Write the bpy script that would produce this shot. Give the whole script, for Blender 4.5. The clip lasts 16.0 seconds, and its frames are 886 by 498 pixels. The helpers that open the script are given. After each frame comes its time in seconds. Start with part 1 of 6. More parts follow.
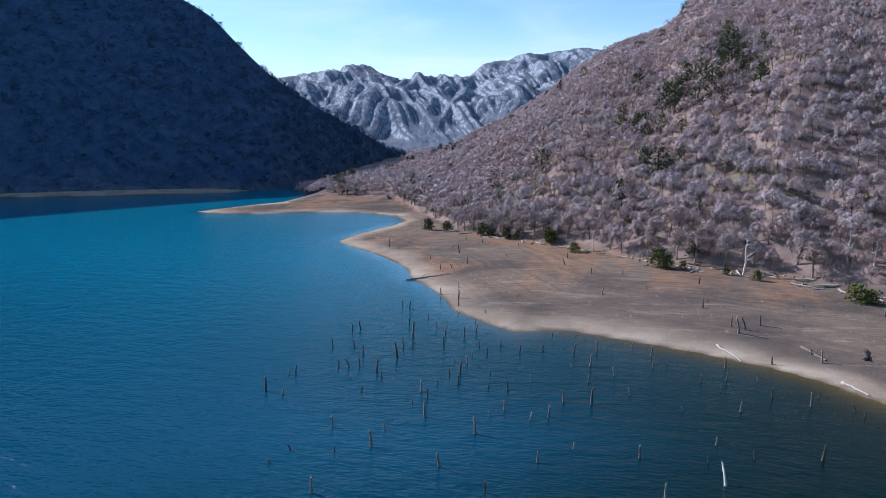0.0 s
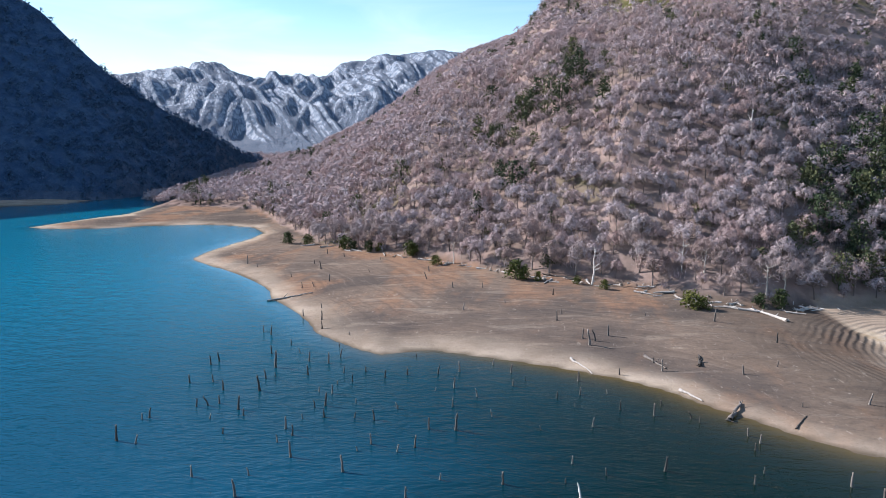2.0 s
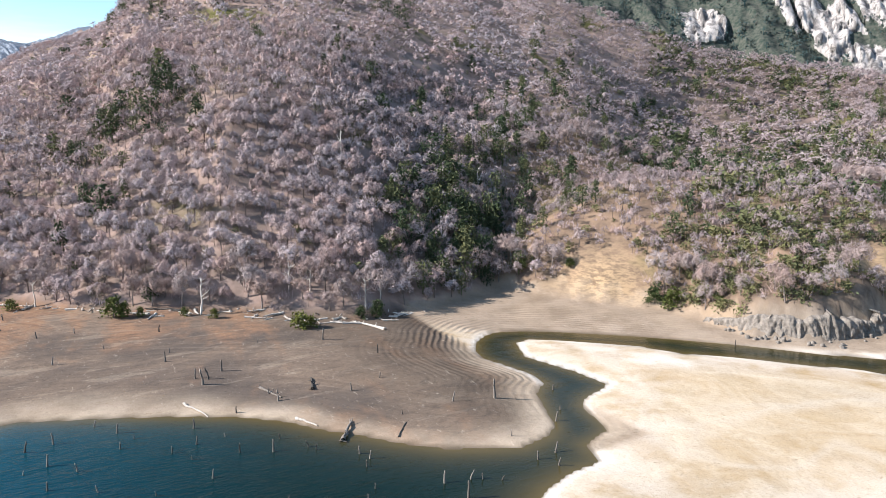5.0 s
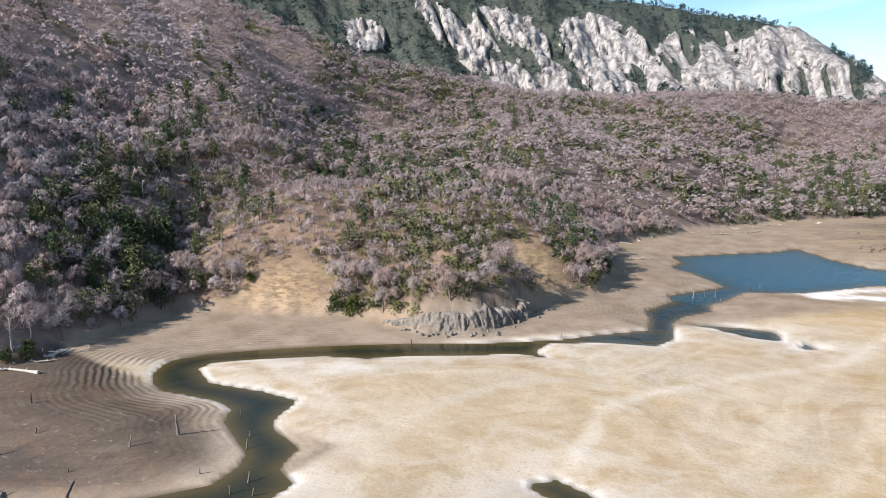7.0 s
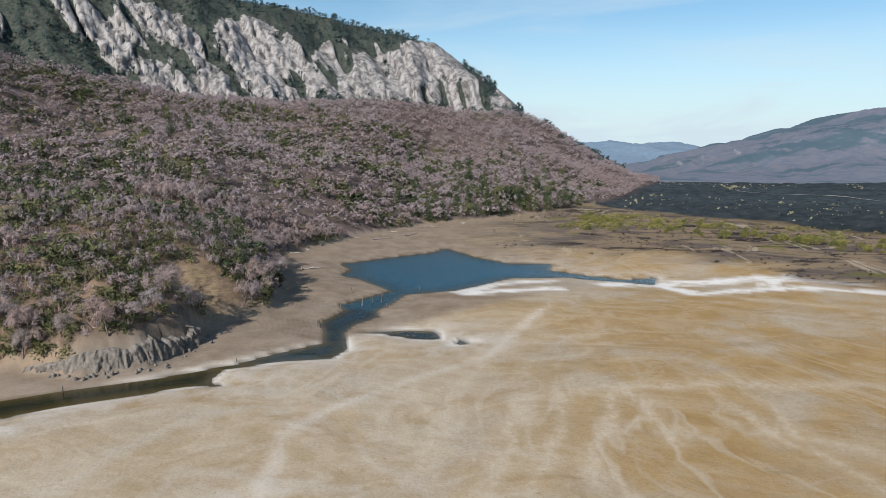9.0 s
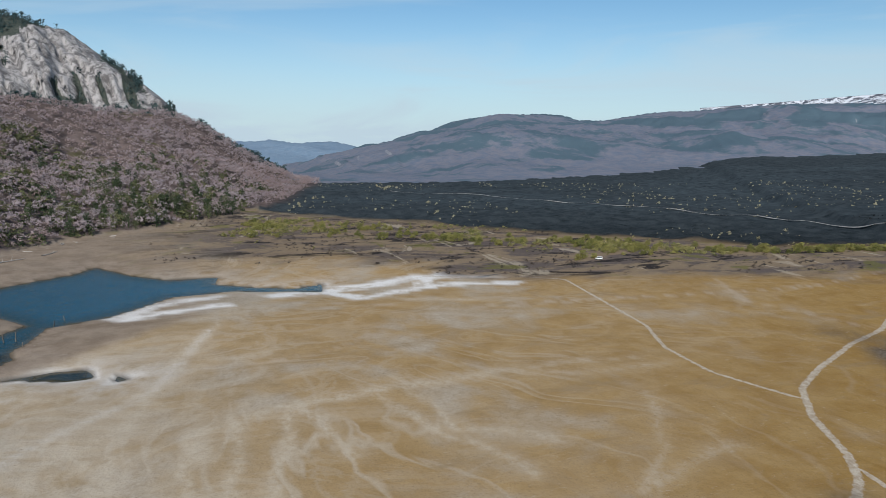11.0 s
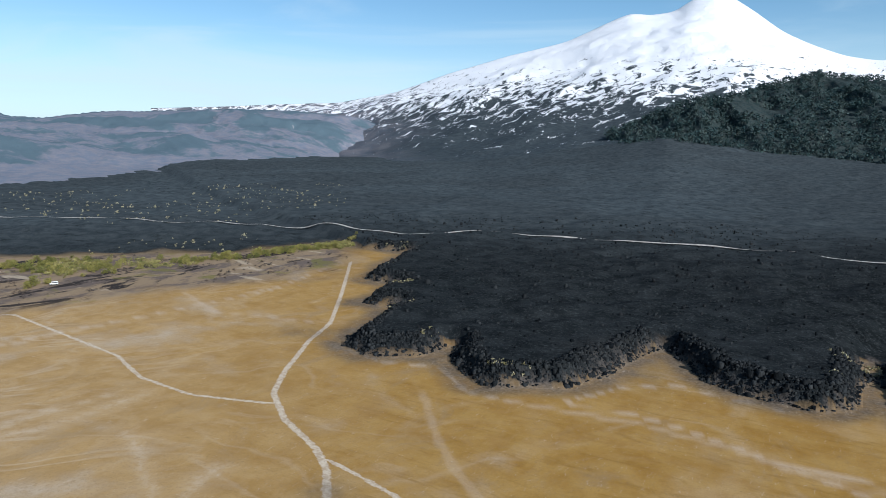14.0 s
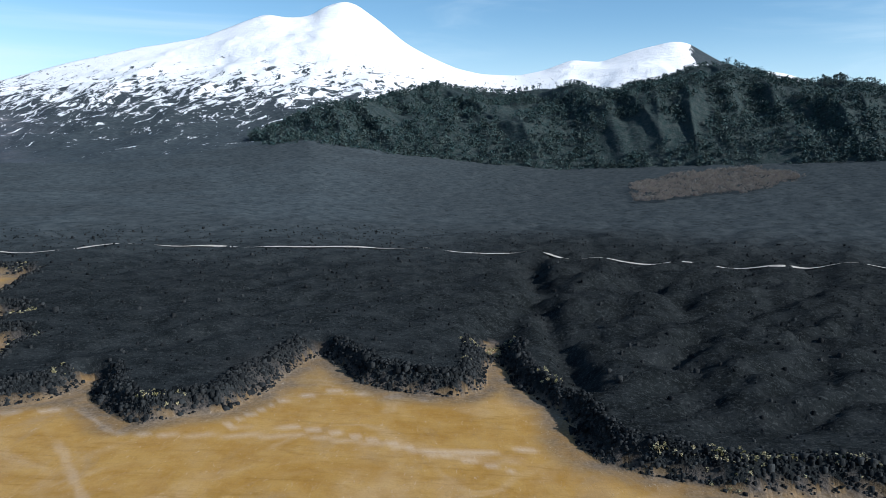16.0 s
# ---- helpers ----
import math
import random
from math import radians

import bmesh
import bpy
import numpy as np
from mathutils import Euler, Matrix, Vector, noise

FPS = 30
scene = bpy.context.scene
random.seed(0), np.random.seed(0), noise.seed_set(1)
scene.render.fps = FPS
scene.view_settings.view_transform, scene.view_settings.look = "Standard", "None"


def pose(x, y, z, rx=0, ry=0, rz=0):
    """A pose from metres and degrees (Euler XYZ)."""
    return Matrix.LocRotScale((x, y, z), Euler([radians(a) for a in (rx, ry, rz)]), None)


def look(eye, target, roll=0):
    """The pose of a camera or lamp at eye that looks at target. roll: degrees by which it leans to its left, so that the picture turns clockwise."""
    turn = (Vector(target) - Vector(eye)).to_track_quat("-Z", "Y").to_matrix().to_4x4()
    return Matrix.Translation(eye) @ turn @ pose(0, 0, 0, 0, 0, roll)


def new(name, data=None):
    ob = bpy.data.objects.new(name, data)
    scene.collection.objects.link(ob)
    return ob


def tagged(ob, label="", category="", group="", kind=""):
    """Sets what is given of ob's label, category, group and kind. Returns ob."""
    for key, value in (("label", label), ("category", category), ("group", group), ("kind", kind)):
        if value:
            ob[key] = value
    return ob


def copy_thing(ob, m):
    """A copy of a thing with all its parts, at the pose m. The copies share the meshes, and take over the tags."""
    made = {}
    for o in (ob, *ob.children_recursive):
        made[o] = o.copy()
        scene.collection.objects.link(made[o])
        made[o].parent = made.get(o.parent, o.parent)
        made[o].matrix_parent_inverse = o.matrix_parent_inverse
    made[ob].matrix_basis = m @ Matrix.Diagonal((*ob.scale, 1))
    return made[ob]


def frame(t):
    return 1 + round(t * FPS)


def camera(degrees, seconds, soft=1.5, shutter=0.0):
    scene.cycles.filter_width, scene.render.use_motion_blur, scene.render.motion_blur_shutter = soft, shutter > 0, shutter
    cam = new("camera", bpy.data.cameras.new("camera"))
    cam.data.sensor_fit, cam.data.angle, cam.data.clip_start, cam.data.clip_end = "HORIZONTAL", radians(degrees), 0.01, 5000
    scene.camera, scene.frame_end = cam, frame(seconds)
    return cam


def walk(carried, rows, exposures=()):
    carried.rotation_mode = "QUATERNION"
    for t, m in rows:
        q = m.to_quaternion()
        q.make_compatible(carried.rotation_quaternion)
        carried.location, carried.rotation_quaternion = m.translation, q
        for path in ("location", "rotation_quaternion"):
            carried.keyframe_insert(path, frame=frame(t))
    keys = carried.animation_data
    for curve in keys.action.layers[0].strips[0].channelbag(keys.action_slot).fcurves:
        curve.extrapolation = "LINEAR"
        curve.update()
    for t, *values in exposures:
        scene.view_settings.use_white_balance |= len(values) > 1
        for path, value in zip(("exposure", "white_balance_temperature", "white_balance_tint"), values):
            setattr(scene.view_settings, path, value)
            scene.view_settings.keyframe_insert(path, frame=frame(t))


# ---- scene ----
cam = camera(63.56, 16.0, 0.65)
PATH = [
    (0, pose(0.00, -0.00, 48.00, 81.26, -0.19, 13.65)),
    (0.5, pose(-0.05, 0.16, 49.43, 81.27, -0.23, 11.49)),
    (1, pose(-0.10, 0.30, 50.89, 81.26, -0.26, 8.98)),
    (1.5, pose(-0.07, 0.38, 52.42, 81.26, -0.26, 6.03)),
    (2, pose(0.03, 0.44, 54.03, 81.25, -0.22, 2.53)),
    (2.5, pose(0.14, 0.49, 55.67, 81.24, -0.15, -1.65)),
    (3, pose(0.26, 0.60, 57.23, 81.25, -0.12, -6.19)),
    (3.5, pose(0.43, 0.70, 58.54, 81.26, -0.23, -11.02)),
    (6, pose(1.44, 1.13, 63.78, 81.56, -0.02, -41.10)),
    (6.5, pose(1.57, 1.28, 64.81, 81.58, -0.11, -47.41)),
    (7, pose(1.70, 1.45, 65.93, 81.61, -0.16, -53.89)),
    (7.5, pose(1.84, 1.56, 67.19, 81.68, -0.22, -60.43)),
    (8, pose(2.03, 1.63, 68.57, 81.74, -0.18, -66.99)),
    (8.5, pose(2.23, 1.66, 69.97, 81.81, -0.23, -73.53)),
    (9, pose(2.47, 1.70, 71.43, 81.88, -0.24, -80.11)),
    (11.5, pose(4.03, 1.88, 79.32, 81.95, -0.56, -113.44)),
    (12, pose(4.32, 1.92, 80.73, 82.01, -0.65, -120.37)),
    (12.5, pose(4.59, 1.95, 82.08, 82.09, -0.79, -127.31)),
    (13, pose(4.78, 1.93, 83.43, 82.19, -0.91, -134.20)),
    (13.5, pose(4.92, 1.89, 84.84, 82.28, -0.96, -141.11)),
    (14, pose(5.05, 1.87, 86.27, 82.44, -1.00, -147.99)),
    (14.5, pose(5.13, 1.86, 87.70, 82.53, -0.98, -154.90)),
    (15, pose(5.25, 1.79, 89.10, 82.65, -1.01, -161.81)),
    (15.5, pose(5.39, 1.63, 90.49, 82.75, -1.06, -168.75)),
    (16, pose(5.55, 1.43, 91.91, 82.87, -1.02, -175.67)),
]
walk(cam, PATH, [(0, 0.55, 5550, 17), (1.5, 0.8, 5900, 16), (3.5, 1.25, 6250, 14), (6, 1.1, 6400, 12), (7, 0.85, 6400, 12), (8, 0.45, 6350, 11), (9, 0.16, 6300, 10), (11.5, -0.13, 6000, 9), (12.5, 0.0, 5950, 9), (14, 0.28, 5950, 9), (16, 0.5, 5950, 9)])

# ---------------------------------------------------------------- world, sun
SUN_AZ, SUN_EL = -70.0, 32.0
world = bpy.data.worlds.new("sky")
scene.world = world
world.use_nodes = True
wn = world.node_tree.nodes
sky = wn.new("ShaderNodeTexSky")
sky.sky_type = "NISHITA"
sky.sun_disc = False
sky.sun_elevation = radians(SUN_EL)
sky.sun_rotation = radians(SUN_AZ)
sky.altitude = 1100
sky.air_density = 1.0
sky.dust_density = 0.25
sky.ozone_density = 2.0
wn["Background"].inputs["Strength"].default_value = 0.10
coord = wn.new("ShaderNodeTexCoord")
split = wn.new("ShaderNodeSeparateXYZ")
world.node_tree.links.new(coord.outputs["Generated"], split.inputs[0])
low = wn.new("ShaderNodeMapRange")
low.interpolation_type = "SMOOTHERSTEP"
for key, value in (("From Min", -0.02), ("From Max", 0.22), ("To Min", 0.85), ("To Max", 0.0)):
    low.inputs[key].default_value = value
world.node_tree.links.new(split.outputs["Z"], low.inputs["Value"])
veil = wn.new("ShaderNodeMix")
veil.data_type = "RGBA"
veil.inputs[7].default_value = (5.9, 7.0, 7.5, 1)
thin = wn.new("ShaderNodeMapping")
thin.inputs["Scale"].default_value = (1.0, 1.0, 7.0)
world.node_tree.links.new(coord.outputs["Generated"], thin.inputs["Vector"])
cirrus = wn.new("ShaderNodeTexNoise")
for key, value in (("Scale", 2.2), ("Detail", 6.0), ("Roughness", 0.55), ("Distortion", 0.8)):
    cirrus.inputs[key].default_value = value
world.node_tree.links.new(thin.outputs["Vector"], cirrus.inputs["Vector"])
wisps = wn.new("ShaderNodeMapRange")
wisps.interpolation_type = "SMOOTHSTEP"
for key, value in (("From Min", 0.42), ("From Max", 0.72), ("To Min", 0.0), ("To Max", 0.34)):
    wisps.inputs[key].default_value = value
world.node_tree.links.new(cirrus.outputs["Fac"], wisps.inputs["Value"])
cloudy = wn.new("ShaderNodeMath")
cloudy.use_clamp = True
world.node_tree.links.new(low.outputs["Result"], cloudy.inputs[0])
world.node_tree.links.new(wisps.outputs["Result"], cloudy.inputs[1])
world.node_tree.links.new(cloudy.outputs[0], veil.inputs["Factor"])
clear = wn.new("ShaderNodeMix")
clear.data_type = "RGBA"
clear.blend_type = "MULTIPLY"
clear.inputs["Factor"].default_value = 1.0
clear.inputs[7].default_value = (0.86, 1.02, 1.0, 1)
world.node_tree.links.new(sky.outputs["Color"], clear.inputs[6])
world.node_tree.links.new(clear.outputs[2], veil.inputs[6])
world.node_tree.links.new(veil.outputs[2], wn["Background"].inputs["Color"])
sun = new("sun", bpy.data.lights.new("sun", "SUN"))
sun.data.energy = 5.0
sun.data.angle = radians(0.5)
sun.data.color = (1.0, 0.93, 0.84)
sa, se = radians(SUN_AZ), radians(SUN_EL)
sun.matrix_world = look((math.sin(sa) * math.cos(se) * 900, math.cos(sa) * math.cos(se) * 900, math.sin(se) * 900), (0, 0, 0))

# ---------------------------------------------------------------- materials
rng = np.random.default_rng(7)


class Mat:
    """A node material with a few short ways to wire it."""

    def __init__(self, name, rough=0.9, spec=0.3, metal=0.0):
        self.m = bpy.data.materials.new(name)
        self.m.use_nodes = True
        self.t = self.m.node_tree
        self.b = self.t.nodes["Principled BSDF"]
        self.b.inputs["Roughness"].default_value = rough
        self.b.inputs["Specular IOR Level"].default_value = spec
        self.b.inputs["Metallic"].default_value = metal
        self.pos = self.t.nodes.new("ShaderNodeNewGeometry").outputs["Position"]

    def put(self, sock, v):
        if isinstance(v, bpy.types.NodeSocket):
            self.t.links.new(v, sock)
        elif isinstance(v, tuple) and len(v) == 3 and sock.type == "RGBA":
            sock.default_value = (*v, 1)
        else:
            sock.default_value = v

    def attr(self, name):
        n = self.t.nodes.new("ShaderNodeAttribute")
        n.attribute_name = name
        return n.outputs["Fac"]

    def stretch(self, sx, sy, sz, turn=0.0):
        n = self.t.nodes.new("ShaderNodeMapping")
        n.inputs["Scale"].default_value = (sx, sy, sz)
        n.inputs["Rotation"].default_value = (0, 0, radians(turn))
        self.t.links.new(self.pos, n.inputs["Vector"])
        return n.outputs["Vector"]

    def noise(self, scale, detail=4, rough=0.6, vec=None, warp=0.0):
        n = self.t.nodes.new("ShaderNodeTexNoise")
        n.inputs["Scale"].default_value = scale
        n.inputs["Detail"].default_value = detail
        n.inputs["Roughness"].default_value = rough
        n.inputs["Distortion"].default_value = warp
        self.t.links.new(vec or self.pos, n.inputs["Vector"])
        return n.outputs["Fac"]

    def cells(self, scale, vec=None, out="Distance"):
        n = self.t.nodes.new("ShaderNodeTexVoronoi")
        n.inputs["Scale"].default_value = scale
        self.t.links.new(vec or self.pos, n.inputs["Vector"])
        return n.outputs[out]

    def remap(self, v, a, b, lo=0.0, hi=1.0):
        n = self.t.nodes.new("ShaderNodeMapRange")
        n.interpolation_type = "SMOOTHSTEP"
        self.put(n.inputs["Value"], v)
        for k, x in zip(("From Min", "From Max", "To Min", "To Max"), (a, b, lo, hi)):
            n.inputs[k].default_value = x
        return n.outputs["Result"]

    def math(self, op, a, b=0.0):
        n = self.t.nodes.new("ShaderNodeMath")
        n.operation = op
        self.put(n.inputs[0], a)
        self.put(n.inputs[1], b)
        return n.outputs[0]

    def mix(self, f, a, b):
        n = self.t.nodes.new("ShaderNodeMix")
        n.data_type = "RGBA"
        self.put(n.inputs["Factor"], f)
        self.put(n.inputs[6], a)
        self.put(n.inputs[7], b)
        return n.outputs[2]

    def slope(self):
        n = self.t.nodes.new("ShaderNodeSeparateXYZ")
        g = self.t.nodes.new("ShaderNodeNewGeometry")
        self.t.links.new(g.outputs["True Normal"], n.inputs[0])
        return n.outputs["Z"]

    def height(self):
        n = self.t.nodes.new("ShaderNodeSeparateXYZ")
        self.t.links.new(self.pos, n.inputs[0])
        return n.outputs["Z"]

    def bump(self, h, dist, strength=1.0):
        n = self.t.nodes.new("ShaderNodeBump")
        n.inputs["Strength"].default_value = strength
        n.inputs["Distance"].default_value = dist
        self.t.links.new(h, n.inputs["Height"])
        self.t.links.new(n.outputs["Normal"], self.b.inputs["Normal"])

    def base(self, c, albedo=1.0):
        """Sets the colour, scaled as a whole to the surface's albedo."""
        if albedo != 1.0:
            n = self.t.nodes.new("ShaderNodeMix")
            n.data_type, n.blend_type = "RGBA", "MULTIPLY"
            n.inputs["Factor"].default_value = 1.0
            self.put(n.inputs[6], c)
            n.inputs[7].default_value = (albedo, albedo, albedo, 1)
            c = n.outputs[2]
        self.put(self.b.inputs["Base Color"], c)
        return self.m


def ground_material():
    k = Mat("ground_earth", 0.95, 0.0)
    fine, mid, big = k.noise(0.9, 5), k.noise(0.08, 5, 0.65), k.noise(0.018, 4, 0.6, warp=0.6)
    # dried lake bed: pale silt and ochre dry grass with wind-drawn streaks
    drift = k.math("ADD", k.attr("drift"), k.math("MULTIPLY", k.math("SUBTRACT", mid, 0.5), 0.45))
    silt = k.mix(k.remap(fine, 0.3, 0.7), (0.43, 0.35, 0.255), (0.54, 0.455, 0.35))
    straw = k.mix(k.remap(mid, 0.3, 0.7), (0.48, 0.375, 0.245), (0.56, 0.445, 0.31))
    straw = k.mix(k.remap(k.attr("straw"), 0.12, 0.42), straw, k.mix(k.remap(mid, 0.3, 0.7), (0.385, 0.25, 0.108), (0.475, 0.325, 0.16)))
    straw = k.mix(k.remap(k.attr("straw"), 0.36, 0.74), straw, k.mix(k.remap(mid, 0.3, 0.7), (0.315, 0.175, 0.042), (0.40, 0.25, 0.08)))
    cover = k.remap(k.math("ADD", k.math("MULTIPLY", drift, 1.1), k.math("ADD", k.attr("straw"), k.math("MULTIPLY", big, 0.4))), 0.66, 1.30)
    col = k.mix(cover, silt, straw)
    fan = k.t.nodes.new("ShaderNodeCombineXYZ")
    k.put(fan.inputs[0], k.attr("fan"))
    k.put(fan.inputs[1], k.math("MULTIPLY", k.attr("reach"), 0.30))
    fan = fan.outputs[0]
    rill = k.math("ABSOLUTE", k.math("SUBTRACT", k.noise(0.036, 3, 0.55, fan, 0.35), 0.5))
    rill = k.math("MULTIPLY", k.remap(rill, 0.0, 0.040, 1.0, 0.0), k.math("MULTIPLY", k.remap(big, 0.36, 0.56), k.remap(k.attr("reach"), 70.0, 190.0)))
    col = k.mix(k.math("MULTIPLY", k.math("MULTIPLY", rill, k.remap(k.attr("straw"), 0.30, 0.56, 0.75, 0.16)), 1.0), col, (0.60, 0.50, 0.375))
    comb = k.noise(0.22, 4, 0.6, fan, 0.3)
    col = k.mix(k.math("MULTIPLY", k.remap(comb, 0.50, 0.70), k.remap(k.attr("reach"), 70.0, 190.0, 0.0, 0.16)), col, (0.34, 0.225, 0.095))
    ripple = k.noise(0.20, 5, 0.65, k.stretch(0.30, 1.5, 1, 24), 0.6)
    col = k.mix(k.math("MULTIPLY", k.remap(ripple, 0.48, 0.80), k.remap(k.attr("straw"), 0.40, 0.72, 0.0, 0.7)), col, (0.24, 0.13, 0.028))
    col = k.mix(k.math("MULTIPLY", k.remap(k.noise(1.5, 3, 0.7), 0.54, 0.72), 0.42), col, (0.24, 0.16, 0.07))
    young = k.remap(k.attr("straw"), 0.16, 0.34, 1.0, 0.0)
    col = k.mix(k.math("MULTIPLY", k.remap(k.noise(0.026, 5, 0.6, warp=0.7), 0.47, 0.60), k.math("MULTIPLY", young, 0.75)), col, (0.42, 0.305, 0.175))
    crease = k.math("ABSOLUTE", k.math("SUBTRACT", k.noise(0.020, 3, 0.55, warp=0.8), 0.5))
    col = k.mix(k.math("MULTIPLY", k.remap(crease, 0.0, 0.060, 1.0, 0.0), k.math("MULTIPLY", young, 0.38)), col, (0.60, 0.545, 0.475))
    smut = k.remap(k.noise(0.045, 6, 0.7, k.stretch(1.0, 0.6, 1, 60), 0.8), 0.54, 0.72)
    col = k.mix(k.math("MULTIPLY", smut, 0.78), col, k.mix(k.attr("straw"), (0.44, 0.335, 0.21), (0.27, 0.165, 0.06)))
    col = k.mix(k.math("MULTIPLY", k.remap(k.noise(0.35, 5, 0.75), 0.58, 0.76), 0.35), col, (0.30, 0.22, 0.13))
    # beach: grey volcanic silt
    grit = k.mix(k.remap(big, 0.40, 0.60), (0.135, 0.110, 0.094), (0.265, 0.198, 0.150))
    grit = k.mix(k.math("MULTIPLY", k.remap(fine, 0.25, 0.75), 0.35), grit, (0.13, 0.108, 0.098))
    grit = k.mix(k.math("MULTIPLY", k.remap(k.noise(0.022, 5, 0.65, k.stretch(1, 0.45, 1, -38), 0.4), 0.46, 0.58), 0.85), grit, (0.34, 0.20, 0.125))
    grit = k.mix(k.math("MULTIPLY", k.remap(k.noise(0.10, 5, 0.7, k.stretch(0.35, 1.6, 1, -38), 0.5), 0.57, 0.63), 0.3), grit, (0.42, 0.35, 0.28))
    level = k.t.nodes.new("ShaderNodeCombineXYZ")
    k.put(level.inputs[0], k.attr("shore"))
    k.put(level.inputs[1], k.math("MULTIPLY", k.attr("reach"), 0.05))
    level = k.noise(0.42, 4, 0.65, level.outputs[0], 0.15)
    grit = k.mix(k.math("MULTIPLY", k.remap(level, 0.50, 0.62), 0.30), grit, (0.095, 0.076, 0.064))
    grit = k.mix(k.math("MULTIPLY", k.remap(level, 0.34, 0.42, 1.0, 0.0), 0.25), grit, (0.36, 0.29, 0.23))
    grit = k.mix(k.math("MULTIPLY", k.attr("mud"), 0.75), grit, k.mix(k.remap(mid, 0.35, 0.65), (0.085, 0.066, 0.052), (0.15, 0.118, 0.092)))
    grit = k.mix(k.math("MULTIPLY", k.remap(k.noise(1.3, 4, 0.7), 0.54, 0.70), 0.55), grit, (0.075, 0.062, 0.054))
    grit = k.mix(k.math("MULTIPLY", k.remap(k.noise(0.28, 6, 0.75, k.stretch(0.5, 1.4, 1, -35), 0.4), 0.46, 0.66), 0.45), grit, (0.085, 0.072, 0.066))
    col = k.mix(k.attr("beach"), col, k.mix(0.12, grit, (0.04, 0.04, 0.042)))
    col = k.mix(k.attr("rim"), col, k.mix(k.remap(mid, 0.3, 0.7), (0.33, 0.265, 0.20), (0.52, 0.43, 0.335)))
    col = k.mix(k.attr("bank"), col, k.mix(k.remap(mid, 0.3, 0.7), (0.235, 0.18, 0.138), (0.35, 0.275, 0.21)))
    # pale crust, rills and wheel tracks
    col = k.mix(k.math("MULTIPLY", k.attr("vein"), k.math("MULTIPLY", k.remap(k.noise(0.5, 6, 0.72), 0.34, 0.60, 0.35, 0.85), k.remap(k.attr("straw"), 0.36, 0.60, 0.9, 0.45))), col, (0.64, 0.54, 0.41))
    col = k.mix(k.math("MULTIPLY", k.attr("salt"), k.remap(mid, 0.30, 0.52, 0.35, 1.0)), col, (0.90, 0.86, 0.81))
    col = k.mix(k.math("MULTIPLY", k.attr("track"), k.remap(fine, 0.2, 0.55, 0.45, 1.0)), col, (0.60, 0.50, 0.40))
    frayed = k.math("MULTIPLY", k.math("SUBTRACT", k.noise(0.45, 5, 0.7), 0.5), 2.6)
    for letter, half in (("a", 1.15), ("b", 0.75), ("c", 0.85)):
        side = k.math("ADD", k.math("ABSOLUTE", k.attr("side_" + letter)), frayed)
        lane = k.math("MULTIPLY", k.remap(side, half * 0.65, half * 1.2, 1.0, 0.0), k.remap(k.attr("near_" + letter), 5.0, 7.0, 1.0, 0.0))
        col = k.mix(k.math("MULTIPLY", lane, 0.80), col, k.mix(k.remap(k.noise(0.7, 5, 0.7), 0.36, 0.60), (0.47, 0.385, 0.29), (0.68, 0.60, 0.49)))
    # dark scrub and ash flats
    dry_bed = k.math("MULTIPLY", k.math("SUBTRACT", 1.0, k.math("MAXIMUM", k.math("MAXIMUM", k.attr("lava"), k.attr("forest")), k.math("MAXIMUM", k.attr("beach"), k.attr("scrub")))), k.math("SUBTRACT", 1.0, k.math("MAXIMUM", k.attr("rim"), k.math("MAXIMUM", k.attr("bank"), k.attr("salt")))))
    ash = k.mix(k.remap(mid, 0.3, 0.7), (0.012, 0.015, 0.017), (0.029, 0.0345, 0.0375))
    # far ash paler and bluer: its own grey plus painted distance haze
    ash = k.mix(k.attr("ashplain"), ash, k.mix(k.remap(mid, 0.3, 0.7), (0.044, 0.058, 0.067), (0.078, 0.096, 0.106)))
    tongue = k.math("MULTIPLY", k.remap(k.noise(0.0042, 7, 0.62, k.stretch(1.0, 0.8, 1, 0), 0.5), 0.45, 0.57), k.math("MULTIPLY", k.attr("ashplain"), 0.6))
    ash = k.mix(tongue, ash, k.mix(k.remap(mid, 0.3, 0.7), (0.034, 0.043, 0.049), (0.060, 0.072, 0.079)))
    # same lava, darkened beyond a bearing: slope shade put into the colour
    ash = k.mix(k.attr("flow_shade"), ash, k.mix(k.remap(mid, 0.3, 0.7), (0.008, 0.010, 0.011), (0.022, 0.026, 0.028)))
    scrub = k.mix(k.remap(k.noise(0.035, 6, 0.7, k.stretch(1.0, 0.5, 1, 20), 0.5), 0.44, 0.56), (0.28, 0.21, 0.14), (0.145, 0.118, 0.105))
    scrub = k.mix(k.remap(k.noise(0.05, 6, 0.72, k.stretch(1.0, 0.4, 1, 35), 0.7), 0.55, 0.60), scrub, (0.040, 0.036, 0.036))
    scrub = k.mix(k.math("MULTIPLY", k.remap(k.noise(0.03, 5, 0.6, k.stretch(0.4, 1.3, 1, 55), 0.9), 0.60, 0.66), 0.8), scrub, (0.46, 0.385, 0.29))
    scrub = k.mix(k.math("MULTIPLY", k.remap(k.noise(0.028, 5, 0.65, warp=0.4), 0.56, 0.64), 0.7), scrub, (0.17, 0.16, 0.05))
    col = k.mix(k.attr("scrub"), col, scrub)
    # dark specks paint small shadows in the rough lava; pale ones are grain
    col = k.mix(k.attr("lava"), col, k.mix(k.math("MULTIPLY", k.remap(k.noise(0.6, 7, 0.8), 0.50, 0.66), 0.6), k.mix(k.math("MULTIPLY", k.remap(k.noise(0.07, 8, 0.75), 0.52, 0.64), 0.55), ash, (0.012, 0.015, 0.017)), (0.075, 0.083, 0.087)))
